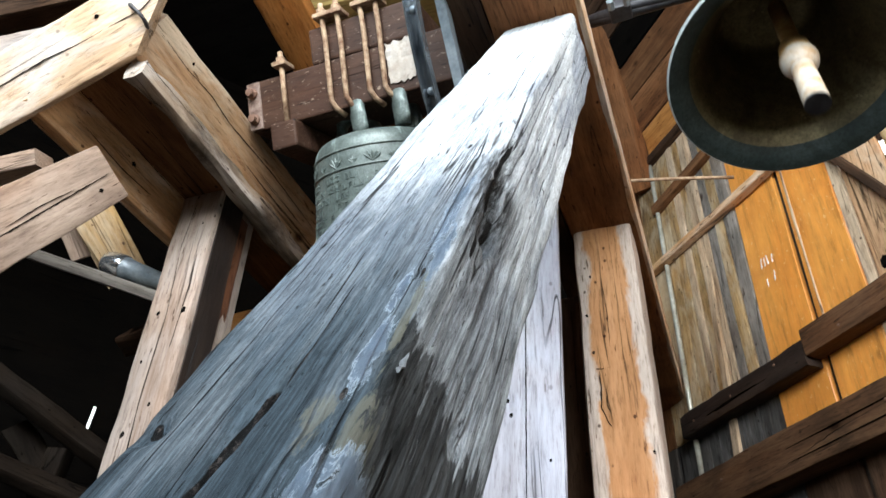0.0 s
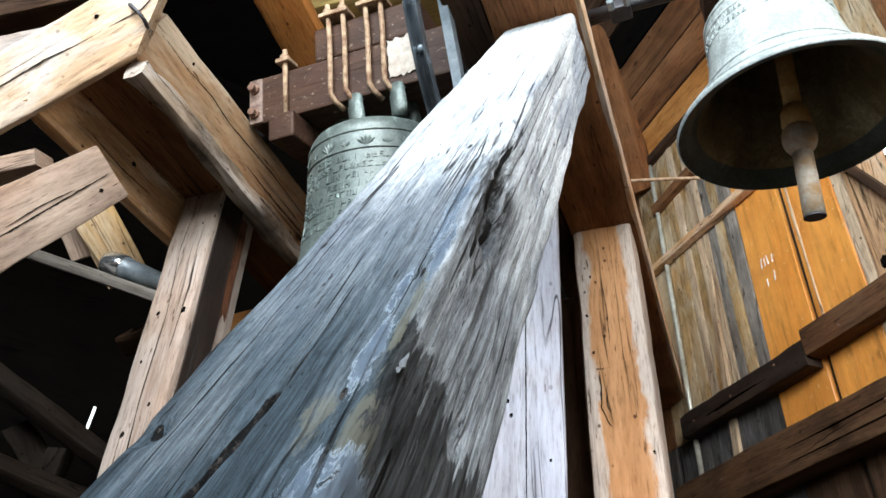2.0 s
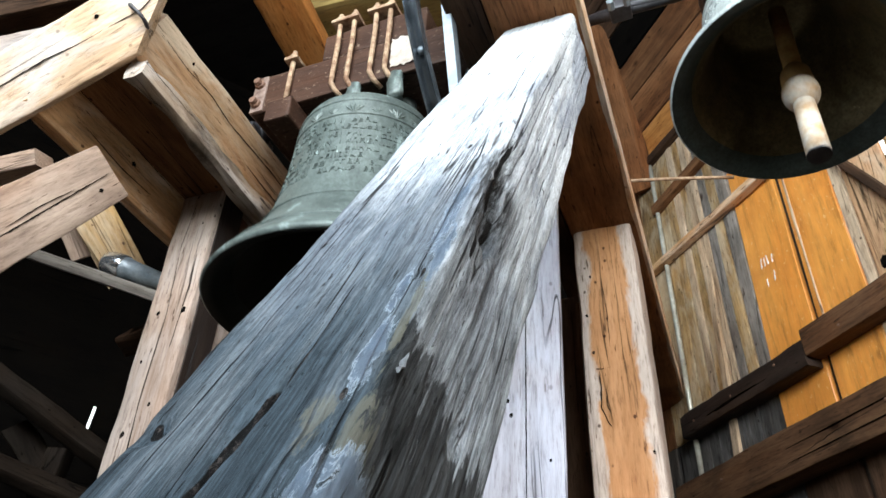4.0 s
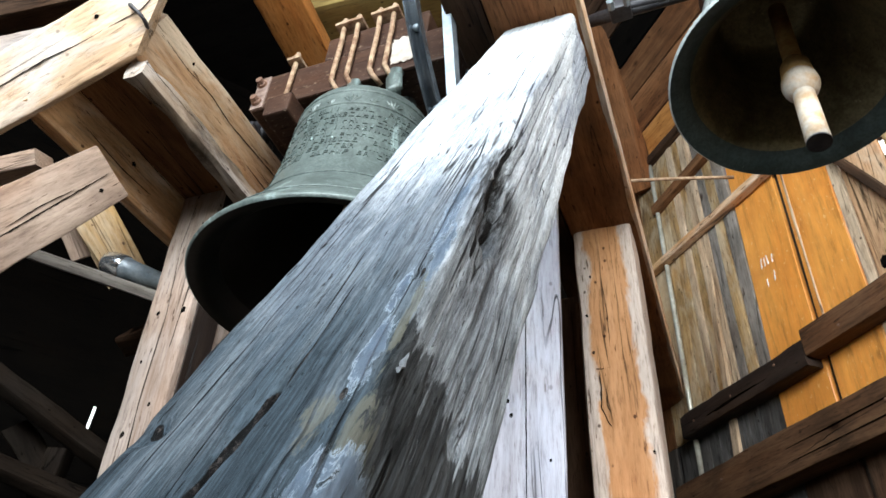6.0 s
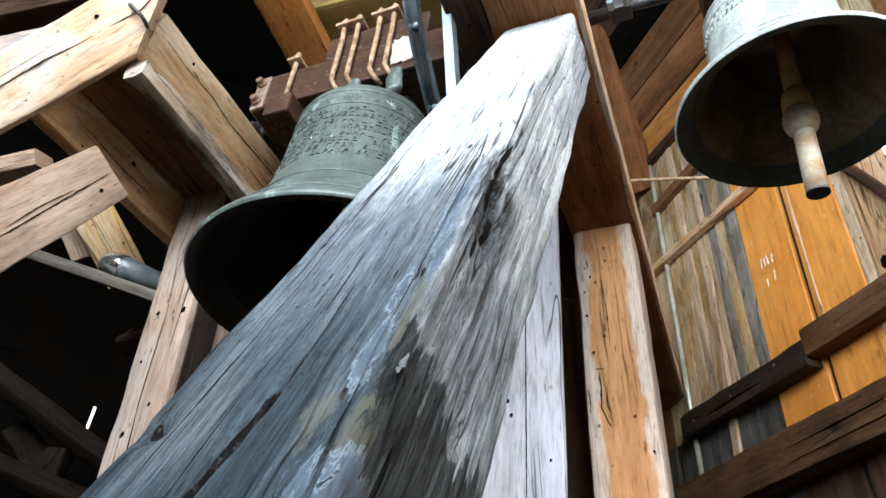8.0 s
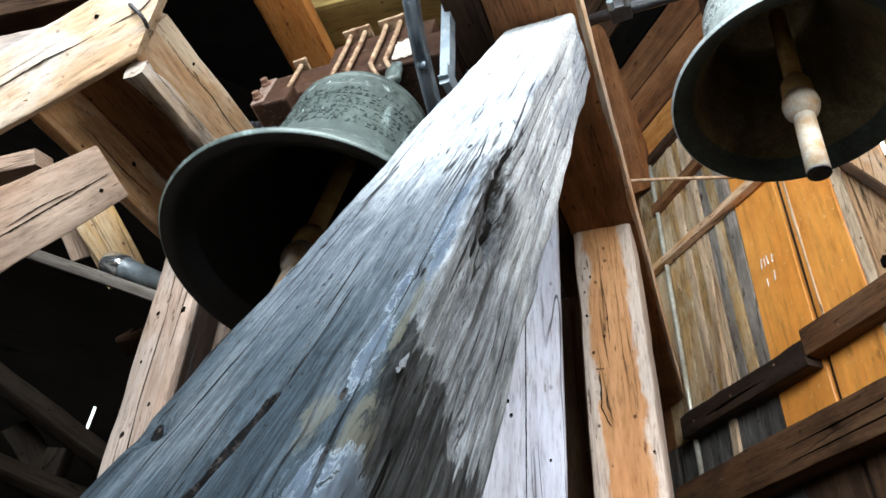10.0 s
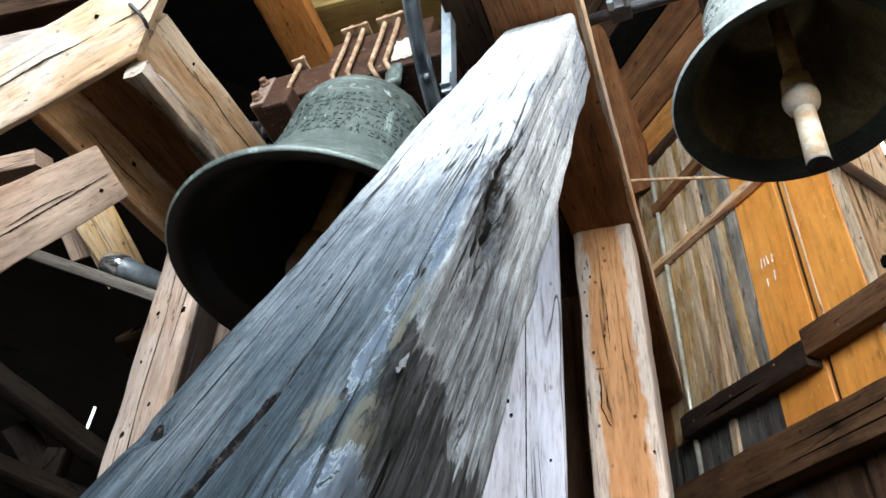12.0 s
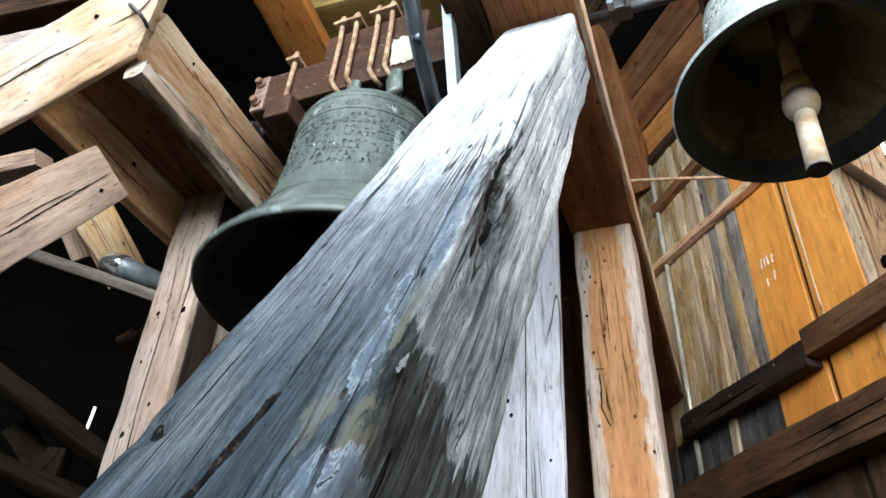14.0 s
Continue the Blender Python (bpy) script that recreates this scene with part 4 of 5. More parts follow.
# headstock of the large bell
part("headstock", box_bm(0.80, 0.28, 0.188, 0.008, (-0.035, 0, 0.051)), W_RED, big_bell, "red-brown painted wooden headstock")
part("headstock_block", box_bm(0.42, 0.276, 0.135, 0.01, (0.045, 0, 0.215)), W_RED, big_bell, "red-brown painted upper block")
part("end_plate", box_bm(0.055, 0.29, 0.18, 0.003, (-0.412, 0, 0.052)), END_IRON, big_bell, "rust-stained iron end plate")
for zz in (0.0, 0.1):
    part("bolt", lathe_bm([(0, 0.03), (0.014, 0.028), (0.016, 0.012), (0.02, 0.01), (0.021, 0.0)], 8), BOLT_RUST, big_bell, "rusty bolt head", False, pose(-0.415, -0.145, zz, 90, 0, 0))
    part("bolt", lathe_bm([(0, 0.03), (0.014, 0.028), (0.016, 0.012), (0.02, 0.01), (0.021, 0.0)], 8), BOLT_RUST, big_bell, "rusty bolt head", False, pose(-0.44, 0.0, zz, 0, -90, 0))
part("gudgeon", cyl_bm(0.032, 0.13, 20, None, 0.004), IRON, big_bell, "black iron axle", True, pose(-0.43, 0, 0, 0, -90, 0))
part("gudgeon", cyl_bm(0.032, 0.1, 20, None, 0.004), IRON, big_bell, "black iron axle", True, pose(0.36, 0, 0, 0, 90, 0))
part("clamp_block", box_bm(0.105, 0.34, 0.1, 0.01, (-0.285, -0.01, -0.095)), W_RED, big_bell, "red-brown clamp block under the headstock")
def torn_sheet_bm(w, h, seed):
    """A thin crumpled sheet with torn edges, facing -y."""
    rng = random.Random(seed)
    bm = bmesh.new()
    n = 9
    g = [[bm.verts.new(((i / n - 0.5) * w * (1 + (rng.uniform(-0.09, 0.05) if j in (0, n) or i in (0, n) else 0)), rng.uniform(-0.004, 0.0), (j / n - 0.5) * h + (rng.uniform(-0.009, 0.006) if j in (0, n) else 0))) for i in range(n + 1)] for j in range(n + 1)]
    for j in range(n):
        for i in range(n):
            bm.faces.new((g[j][i], g[j][i + 1], g[j + 1][i + 1], g[j + 1][i]))
    edge = bmesh.ops.extrude_face_region(bm, geom=bm.faces[:])
    for v in [e for e in edge["geom"] if isinstance(e, bmesh.types.BMVert)]:
        v.co.y += 0.0015
    bmesh.ops.recalc_face_normals(bm, faces=bm.faces[:])
    return bm


part("label", torn_sheet_bm(0.1, 0.15, 21), PAPER, big_bell, "torn pale paper label", False, pose(0.176, -0.1425, 0.07))


def strap(bell, xs, front, z_top, z_low, hook):
    for x in xs:
        part("strap_rod", tube_bm([(x, front, z_top + 0.03), (x, front, z_top), (x + 0.004, front, z_top - 0.12), (x, front, z_low + 0.02), (x + 0.012, front + 0.012, z_low - 0.01), (x + 0.03, front + 0.045, z_low - 0.03)] if hook else [(x, front, z_top + 0.03), (x, front, z_low)], 0.0095, 12), RUST, bell, "rusty iron rod", True)
    mid = sum(xs) / len(xs)
    wide = (max(xs) - min(xs)) + 0.055
    part("strap_plate", box_bm(wide, 0.07, 0.016, 0.003, (mid, front + 0.012, z_top - 0.02)), RUST, bell, "rusty iron plate")
    for x in xs:
        part("nut", cyl_bm(0.017, 0.02, 6), RUST, bell, "rusty nut", False, pose(x, front, z_top - 0.012))


strap(big_bell, (-0.095, -0.035), -0.156, 0.325, -0.03, True)
strap(big_bell, (0.056, 0.114), -0.156, 0.325, -0.03, True)
strap(big_bell, (-0.28,), -0.152, 0.195, -0.05, False)
strap(big_bell, (-0.095, -0.035), 0.156, 0.325, -0.03, False)
strap(big_bell, (0.068, 0.128), 0.156, 0.325, -0.03, False)

# crown loops of the large bell
for x, y, rz in ((-0.01, -0.1, 0), (0.15, -0.1, 0), (-0.05, 0.06, 180), (0.1, 0.06, 180), (-0.11, 0.0, -90), (0.12, 0.0, 90)):
    pts = [(0, 0.03, 0.13), (0, -0.005, 0.125), (0, -0.03, 0.1), (0, -0.036, 0.06), (0, -0.026, 0.02), (0, -0.03, -0.01)]
    part("crown_loop", tube_bm(pts, 0.021, 14), BRONZE, big_bell, "cast bronze hanging loop", True, pose(x, y, -0.14 if rz == 0 else -0.155, 0, 0, rz) @ Matrix.Diagonal((1.45, 1, 1, 1)))

# ringing wheel: steel channel rim and a frame of galvanised bars
WHEEL_X, WHEEL_R = 0.425, 0.675


def channel_ring_bm(radius, seg=96):
    bm = bmesh.new()
    prof = [(0.0, -0.018), (0.034, -0.018), (0.034, -0.013), (0.008, -0.009), (0.008, 0.009), (0.034, 0.013), (0.034, 0.018), (0.0, 0.018)]
    rows = []
    for i in range(seg):
        a = 2 * math.pi * i / seg
        rows.append([bm.verts.new((w, (radius + d) * math.cos(a), (radius + d) * math.sin(a))) for d, w in prof])
    for i in range(seg):
        a, b = rows[i], rows[(i + 1) % seg]
        for j in range(len(prof)):
            k = (j + 1) % len(prof)
            bm.faces.new((a[j], a[k], b[k], b[j]))
    bmesh.ops.recalc_face_normals(bm, faces=bm.faces[:])
    return bm


part("wheel_rim", channel_ring_bm(WHEEL_R), STEEL, big_bell, "steel channel rim of the ringing wheel", True, pose(WHEEL_X, 0, 0)).data.set_sharp_from_angle(angle=radians(35))
for k in range(4):
    base = Matrix.Translation((WHEEL_X + 0.005, 0, 0)) @ Matrix.Rotation(-radians(72.7 + 90 * k), 4, "X")
    part("wheel_bar", box_bm(0.006, 0.74, 0.045, 0.001, (0, 0, -0.33)), GALV, big_bell, "galvanised steel bar", False, base)
    part("wheel_bar", box_bm(0.03, 0.74, 0.005, 0.001, (-0.012, 0, -0.352)), GALV, big_bell, "galvanised steel flange", False, base)
    for y in (-0.3, -0.1, 0.1, 0.3):
        part("bolt", cyl_bm(0.01, 0.014, 6), GALV, big_bell, "bolt head", False, base @ Matrix.Translation((-0.003, y, -0.33)) @ Matrix.Rotation(radians(-90), 4, "Y"))

for k in range(20):
    a = radians(18 * k + 5)
    part("rim_bolt", lathe_bm([(0, 0.008), (0.009, 0.006), (0.011, 0.0)], 10), GALV, big_bell, "round bolt head in the channel", True, Matrix.Translation((WHEEL_X, 0, 0)) @ Matrix.Rotation(a, 4, "X") @ Matrix.Translation((0, 0, WHEEL_R + 0.008)))

# headstock of the small bell
part("headstock", box_bm(0.42, 0.2, 0.17, 0.008, (0.06, 0, 0.075)), W_RED, small_bell, "brown wooden headstock")
part("gudgeon", cyl_bm(0.018, 0.36, 20, None, 0.003), IRON, small_bell, "black iron axle", True, pose(-0.14, 0, 0.08, 0, -90, 0))
for x in (-0.09, 0.09):
    part("crown_loop", tube_bm([(0, 0.02, 0.09), (0, -0.02, 0.08), (0, -0.03, 0.04), (0, -0.02, -0.01)], 0.018, 12), BRONZE_PALE, small_bell, "cast bronze hanging loop", True, pose(x, -0.03, -0.1))


# clappers: each swings on its own in its bell
def clapper(bell, hang, x_off, lean, ball_z, tail_z, size):
    arm = tagged(new("clapper", None), "cream-painted iron clapper with a ball and a tail")
    arm.parent = bell
    arm.location = (x_off, 0, hang)
    tilt = Matrix.Rotation(-lean, 4, "Y")
    part("shaft", cyl_bm(0.026 * size, ball_z - 0.03, 16), CLAP_RUST, arm, "", True, tilt @ pose(0, 0, 0, 180))
    prof = [(0.0, 0.06 * size)] + [(0.05 * size * math.sin(a), 0.06 * size * math.cos(a)) for a in [math.pi * k / 12 for k in range(1, 12)]] + [(0.0, -0.06 * size)]
    part("ball", lathe_bm(prof, 32), CLAPPER, arm, "", True, tilt @ pose(0, 0, -ball_z))
    part("collar", lathe_bm([(0.0, 0.09 * size), (0.028 * size, 0.085 * size), (0.04 * size, 0.06 * size), (0.043 * size, 0.02 * size), (0.03 * size, 0.0)], 24), CLAP_RUST, arm, "yellow-rusted collar", True, tilt @ pose(0, 0, -ball_z + 0.03 * size))
    tail = tail_z - ball_z - 0.04 * size
    part("tail", cyl_bm(0.0285 * size, tail, 24, 0.031 * size, 0.004), CLAPPER, arm, "", True, tilt @ pose(0, 0, -ball_z - 0.04 * size, 180))
    part("tail_end", cyl_bm(0.031 * size, 0.004, 24), IRON, arm, "dark end face", False, tilt @ pose(0, 0, -tail_z - 0.003))
    return arm


BIG_HANG, SMALL_HANG = (0, 0, -0.16), (0.027, 0, -0.168)
big_clapper = clapper(big_bell, BIG_HANG[2], 0.0, -0.092, 0.672, 0.933, 1.1)
small_clapper = clapper(small_bell, SMALL_HANG[2], SMALL_HANG[0], -0.059, 0.378, 0.61, 0.9)

# ---- walls, floor, ceiling ----
WC = Vector((-0.669, 0.743, 0))
WP = Vector((-0.101, 3.886, 0))
IN = Vector((-0.743, -0.669, 0))


def on_wall(s, z, proud=0.0):
    """A point on the northeast wall: s metres along it from the corner pipe."""
    p = WP - WC * s + IN * proud
    return Vector((p.x, p.y, z))


def slab(name, p0, p1, z0, z1, thick, material, label="", parent=None):
    """Upright slab from p0 to p1; it lies to the right of that line as seen from above."""
    p0, p1 = Vector((*p0, 0)), Vector((*p1, 0))
    x = (p1 - p0).normalized()
    n = Vector((x.y, -x.x, 0))
    L = (p1 - p0).length
    bm = box_bm(L, thick, z1 - z0, 0, (L / 2, 0, (z0 + z1) / 2))
    ob = finish(name, bm, material, parent)
    m = Matrix((x, -n, Vector((0, 0, 1)))).transposed().to_4x4()
    m.translation = p0 + n * thick / 2
    ob.matrix_basis = m
    if parent is None:
        tagged(ob, label, "wall", "", "structure")
    return ob


floor = finish("floor", box_bm(8.5, 8, 0.1, 0, (-1.2, 1.2, -0.05)), W_FLOOR)
tagged(floor, "dark plank floor of the belfry", "floor", "", "structure")
# ceiling and walls carry their shade as near-black colour
ceiling = finish("ceiling", box_bm(8.5, 8.0, 0.08, 0, (-1.2, 1.3, 6.2)), W_SHADE_BLACK)
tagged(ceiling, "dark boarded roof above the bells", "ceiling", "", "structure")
CORNERS = [(-0.48, 4.3), (2.3, 1.22), (2.3, -1.7), (-4.6, -1.7), (-4.6, 2.0), (-2.9, 4.3)]
slab("wall_east", CORNERS[2], (2.3, -0.75), 0, 6.2, 0.1, W_SHADE_BLACK, "dark boarded wall beside an added light opening")
slab("wall_east", (2.3, 0.75), CORNERS[1], 0, 6.2, 0.1, W_SHADE_BLACK, "dark boarded wall beside an added light opening")
# unseen gap in the east wall, left open for the added fill lamp
slab("wall_east_lower", (2.3, -0.75), (2.3, 0.75), 0, 2.35, 0.1, W_SHADE_BLACK, "dark boarded wall under an added light opening")
slab("wall_east_upper", (2.3, -0.75), (2.3, 0.75), 3.45, 6.2, 0.1, W_SHADE_BLACK, "dark boarded wall over an added light opening")
south = slab("wall_south", CORNERS[3], CORNERS[2], 0, 2.45, 0.1, W_SHADE_BLACK, "dark boarded wall with an open window")
south_upper = slab("wall_south_upper", CORNERS[3], CORNERS[2], 4.5, 6.2, 0.1, W_SHADE_BLACK, "dark boarded wall over the window")
slab("wall_south_pier", CORNERS[3], (-2.6, -1.7), 2.45, 4.5, 0.1, W_SHADE_BLACK, "dark boarded wall beside the window")
slab("wall_south_pier", (2.25, -1.7), CORNERS[2], 2.45, 4.5, 0.1, W_SHADE_BLACK, "dark boarded wall beside the window")
slab("wall_west", CORNERS[4], CORNERS[3], 0, 6.2, 0.1, W_SHADE_BLACK, "dark boarded wall")
# northwest wall with a narrow gap between two boards
NW = (Vector((*CORNERS[4], 0)) - Vector((*CORNERS[5], 0))).normalized()
gap_a = Vector((*CORNERS[5], 0)) + NW * 1.412
gap_b = Vector((*CORNERS[5], 0)) + NW * 1.43
slab("wall_northwest", CORNERS[5], gap_a.xy, 0, 6.2, 0.04, W_SHADE_BLACK, "dark boarded wall")
slab("wall_northwest", gap_b.xy, CORNERS[4], 0, 6.2, 0.04, W_SHADE_BLACK, "dark boarded wall")
slab("wall_northwest", gap_a.xy, gap_b.xy, 0, 2.63, 0.03, W_SHADE_BLACK, "dark boarded wall below a gap")
slab("wall_northwest", gap_a.xy, gap_b.xy, 2.84, 6.2, 0.03, W_SHADE_BLACK, "dark boarded wall over a gap")
slab("wall_north", CORNERS[0], CORNERS[5], 0, 6.2, 0.1, W_SHADE_BLACK, "dark boarded wall")

# bright sky outside the gaps between the boards
GLOW, glow_tree, glow_bsdf = node_mat("overcast_sky_outside")
glow_bsdf.inputs["Emission Color"].default_value, glow_bsdf.inputs["Emission Strength"].default_value = (0.95, 0.98, 1.0, 1), 3.0
slab("backdrop", (gap_b + Vector((-0.6, 0.2, 0))).xy, (gap_a + Vector((0.2, 0.8, 0))).xy, 2.0, 4.0, 0.02, GLOW, "bright overcast sky outside the wall")

# northeast wall: upright boards, each its own piece
wall_ne = tagged(new("wall_northeast"), "wall of upright boards, brown, grey and fresh orange", "wall", "", "structure")


def board(parent, p0, p1, w, th, material, face, seed, label="", name="board"):
    """A sawn board with slightly wavering edges, p0 to p1 on its middle line."""
    m, L = along(p0, p1, face)
    rng = random.Random(seed)
    bm = bmesh.new()
    n = max(4, int(L / 0.3))
    rows = []
    for i in range(n + 1):
        x = L * i / n
        a, b = w / 2 + rng.uniform(-0.004, 0.002), w / 2 + rng.uniform(-0.004, 0.002)
        t = th / 2 + rng.uniform(-0.0015, 0.0015)
        e = 0.003
        rows.append([bm.verts.new(p) for p in ((x, -a, -th / 2), (x, b, -th / 2), (x, b, t - e), (x, b - e, t), (x, -a + e, t), (x, -a, t - e))])
    for r0, r1 in zip(rows, rows[1:]):
        for j in range(6):
            k = (j + 1) % 6
            bm.faces.new((r0[j], r0[k], r1[k], r1[j]))
    bm.faces.new(rows[0][::-1])
    bm.faces.new(rows[-1])
    bmesh.ops.recalc_face_normals(bm, faces=bm.faces[:])
    ob = part(name, bm, material, parent, label, False, m)
    return ob


BOARDS = [
    (-0.56, -0.38, W_WALL), (-0.375, -0.2, W_BROWN), (-0.195, -0.005, W_WALL), (0.0, 0.07, W_WALL), (0.075, 0.15, W_WALL), (0.155, 0.215, W_WALLPALE), (0.22, 0.27, W_WALL), (0.275, 0.33, W_WALLPALE), (0.335, 0.375, W_WALLPALE),
    (0.38, 0.44, W_WALLGREY), (0.445, 0.52, W_WALL), (0.525, 0.61, W_WALLGREY), (0.615, 0.915, W_BOARD), (0.945, 1.225, W_BOARD), (1.232, 1.285, W_WALLPALE), (1.29, 1.5, W_TANBEAM), (1.53, 1.75, W_WALL), (1.755, 2.0, W_BROWN),
    (2.005, 2.25, W_WALL), (2.255, 2.5, W_WALL), (2.505, 2.75, W_BROWN), (2.755, 3.0, W_WALL), (3.005, 3.25, W_WALL), (3.255, 3.6, W_WALL)]
for k, (s0, s1, mat) in enumerate(BOARDS):
    mid = (s0 + s1) / 2
    tilt = 0.02 if 0.6 < s0 < 1.3 else 0.0
    # lower boards: weathering plus the light fall-off, both in the colour
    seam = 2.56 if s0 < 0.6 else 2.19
    board(wall_ne, on_wall(mid, 0.0, 0.012), on_wall(mid, seam, 0.012), s1 - s0, 0.024, W_LOW_SHADE if s0 < 0.6 else W_DARK, IN, 240 + k, "dark weathered lower board with light fall-off painted in")
    board(wall_ne, on_wall(mid - tilt, seam + 0.005, 0.012), on_wall(mid + tilt, 4.66, 0.012 + 0.004 * (k % 3)), s1 - s0, 0.024, mat, IN, 40 + k, "fresh orange pine board" if mat is W_BOARD else "")
board(wall_ne, on_wall(0.93, 0, -0.014), on_wall(0.93, 4.66, -0.014), 0.13, 0.02, INK, IN, 90, "black gap strip")
board(wall_ne, on_wall(1.515, 0, 0.0), on_wall(1.515, 3.3, 0.0), 0.036, 0.02, W_DARK, IN, 91)
board(wall_ne, on_wall(1.515, 3.4, 0.0), on_wall(1.515, 4.66, 0.0), 0.036, 0.02, W_DARK, IN, 92)
board(wall_ne, on_wall(0.27, 2.3, 0.034), on_wall(0.33, 3.45, 0.034), 0.05, 0.02, W_WALLPALE, IN, 93, "pale batten")

slab("backdrop", on_wall(1.0, 0, -0.5).xy, on_wall(2.4, 0, -0.5).xy, 2.8, 4.4, 0.02, GLOW, "bright overcast sky outside the wall")

board(wall_ne, on_wall(0.968, 2.7, 0.03), on_wall(0.988, 4.6, 0.03), 0.014, 0.008, W_WALLPALE, IN, 94, "pale sawn edge of the orange board")
knot(wall_ne, *on_wall(1.33, 2.82, 0.027), 0.03, 95).matrix_basis = along(on_wall(1.33, 2.82, 0.027), on_wall(1.33, 3.5, 0.027), IN)[0]

# roof slope over the northeast wall, boards running level
roof_ne = tagged(new("roof_northeast"), "sloping roof of brown boards running level", "roof", "", "structure")
UP = (IN * 0.5 + Vector((0, 0, 0.87))).normalized()
FACE = (IN * 0.87 - Vector((0, 0, 0.5))).normalized()
ROOF_MATS = [W_ORANGE, W_BROWN, W_BROWN, W_SHADE_BLACK, W_DARK, W_DARK, W_DARK, W_DARK, W_DARK]
for k, mat in enumerate(ROOF_MATS):
    c = UP * (0.115 + 0.235 * k)
    board(roof_ne, on_wall(-0.9, 4.62) + c, on_wall(3.6, 4.62) + c, 0.225, 0.025, mat, FACE, 120 + k)
timber("hip_rafter", on_wall(-0.1, 4.42, 0.03), (-0.330, 3.110, 6.07), 0.13, 0.13, W_HEAD, (-0.5, -0.7, -0.5), "orange hip rafter along the roof corner", "rafter", rough=0.003)
timber("wall_plate", on_wall(-0.2, 4.6, 0.05), on_wall(3.4, 4.6, 0.05), 0.06, 0.05, W_DARK, IN, "dark batten where roof meets wall", "batten", rough=0.002, edge=0.006, warp=0.3)
# rails and laths nailed across the boards
def rail(*spec, **more):
    """A rail with its checks and nail heads."""
    ob = timber("rail", *spec, **more)
    L, top = (Vector(spec[1]) - Vector(spec[0])).length, spec[3] / 2
    rng = random.Random(int(L * 1000))
    for k in range(2):
        x, y = rng.uniform(0.1, 0.4) * L, rng.uniform(-0.3, 0.3) * spec[2]
        crack(ob, [(x, y, top), (x + 0.2 * L, y + 0.006, top), (x + 0.42 * L, y, top)], 0.0022, 30 + k)
    for f in (0.12, 0.45, 0.8):
        part("nail", lathe_bm([(0.0, 0.004), (0.005, 0.003), (0.007, 0.0)], 8), BOLT_RUST, ob, "rusty nail head", True, pose(f * L, rng.uniform(-0.2, 0.2) * spec[2], top))
    return ob


rail(on_wall(-0.01, 2.585, 0.075), on_wall(0.885, 2.60, 0.075), 0.125, 0.09, W_CHAR, IN, "charred dark rail across the wall boards", category="rail", rough=0.008, edge=0.012)
rail(on_wall(0.89, 2.635, 0.075), on_wall(2.6, 2.66, 0.075), 0.135, 0.09, W_RAIL, IN, "red-brown rail across the wall boards", category="rail", rough=0.004, edge=0.012)
rail(on_wall(-0.09, 2.185, 0.09), on_wall(2.8, 2.22, 0.09), 0.2, 0.12, W_RAIL, IN, "broad brown rail low on the wall", category="rail", rough=0.005, edge=0.012)
rail(on_wall(-0.09, 1.82, 0.06), on_wall(2.8, 1.86, 0.06), 0.16, 0.06, W_DARK, IN, "dark rail low on the wall", category="rail", rough=0.005, edge=0.012)
timber("lath", on_wall(-0.13, 3.72, 0.06), on_wall(1.25, 3.69, 0.06), 0.05, 0.05, W_TAN, IN, "thin tan lath nailed across the boards", "lath", rough=0.003, edge=0.005, warp=0.3)
timber("lath", on_wall(-0.02, 4.16, 0.05), on_wall(0.9, 4.22, 0.05), 0.07, 0.05, W_BROWN, IN, "brown lath nailed across the boards", "lath", rough=0.003, edge=0.006, warp=0.3)
timber("diagonal_lath", on_wall(1.18, 3.72, 0.05), on_wall(1.62, 2.75, 0.05), 0.04, 0.04, W_DARK, IN, "dark lath slanting across the boards", "lath", rough=0.003, edge=0.005, warp=0.3)

# pale pipe in the corner
pipe = finish("conduit_pipe", tube_bm([on_wall(0.0, z, 0.045) for z in (2.2, 2.9, 3.6, 4.2, 4.58)], 0.0145, 14), PIPE, None, "", True)
tagged(pipe, "thin pale pipe running up the wall corner", "pipe")
rod = finish("iron_rod", tube_bm([(-0.257, 2.483, 3.216), (-0.025, 2.564, 3.240), (0.144, 2.610, 3.240), (0.26, 2.648, 3.245)], 0.008, 10), RUST, None, "", True)
tagged(rod, "thin iron rod stretched below the roof", "rod")

# chalk strokes on the orange board
for s, z, h, lean in ((0.70, 3.2, 0.06, 0.01), (0.725, 3.2, 0.055, 0.005), (0.75, 3.2, 0.06, -0.005), (0.775, 3.195, 0.05, 0.01), (0.715, 3.08, 0.05, 0.0), (0.765, 3.09, 0.055, 0.008)):
    board(wall_ne, on_wall(s, z, 0.0285), on_wall(s + lean, z + h, 0.0285), 0.008, 0.002, CHALK, IN, int(s * 1000), "chalk stroke", "chalk_stroke")

# ---- timbers above and beyond ----
timber("rafter", (-1.468, 1.162, 3.720), (-1.577, 2.110, 3.800), 0.2, 0.2, W_ORANGE, (0.3, -0.5, -1), "orange-brown rafter above the headstock", "rafter", rough=0.004)
timber("plank", (-1.571, 1.738, 4.0), (-0.833, 1.795, 4.0), 0.3, 0.12, W_YELLOW, (0, 0.1, -1), "yellowish plank under the roof", "plank", rough=0.003, edge=0.008, warp=0.3)
timber("plank", (-2.2, 2.6, 4.3), (-0.3, 2.6, 4.3), 0.5, 0.06, W_BROWN, (0, 0.1, -1), "brown plank under the roof", "plank", rough=0.003, edge=0.008, warp=0.3)
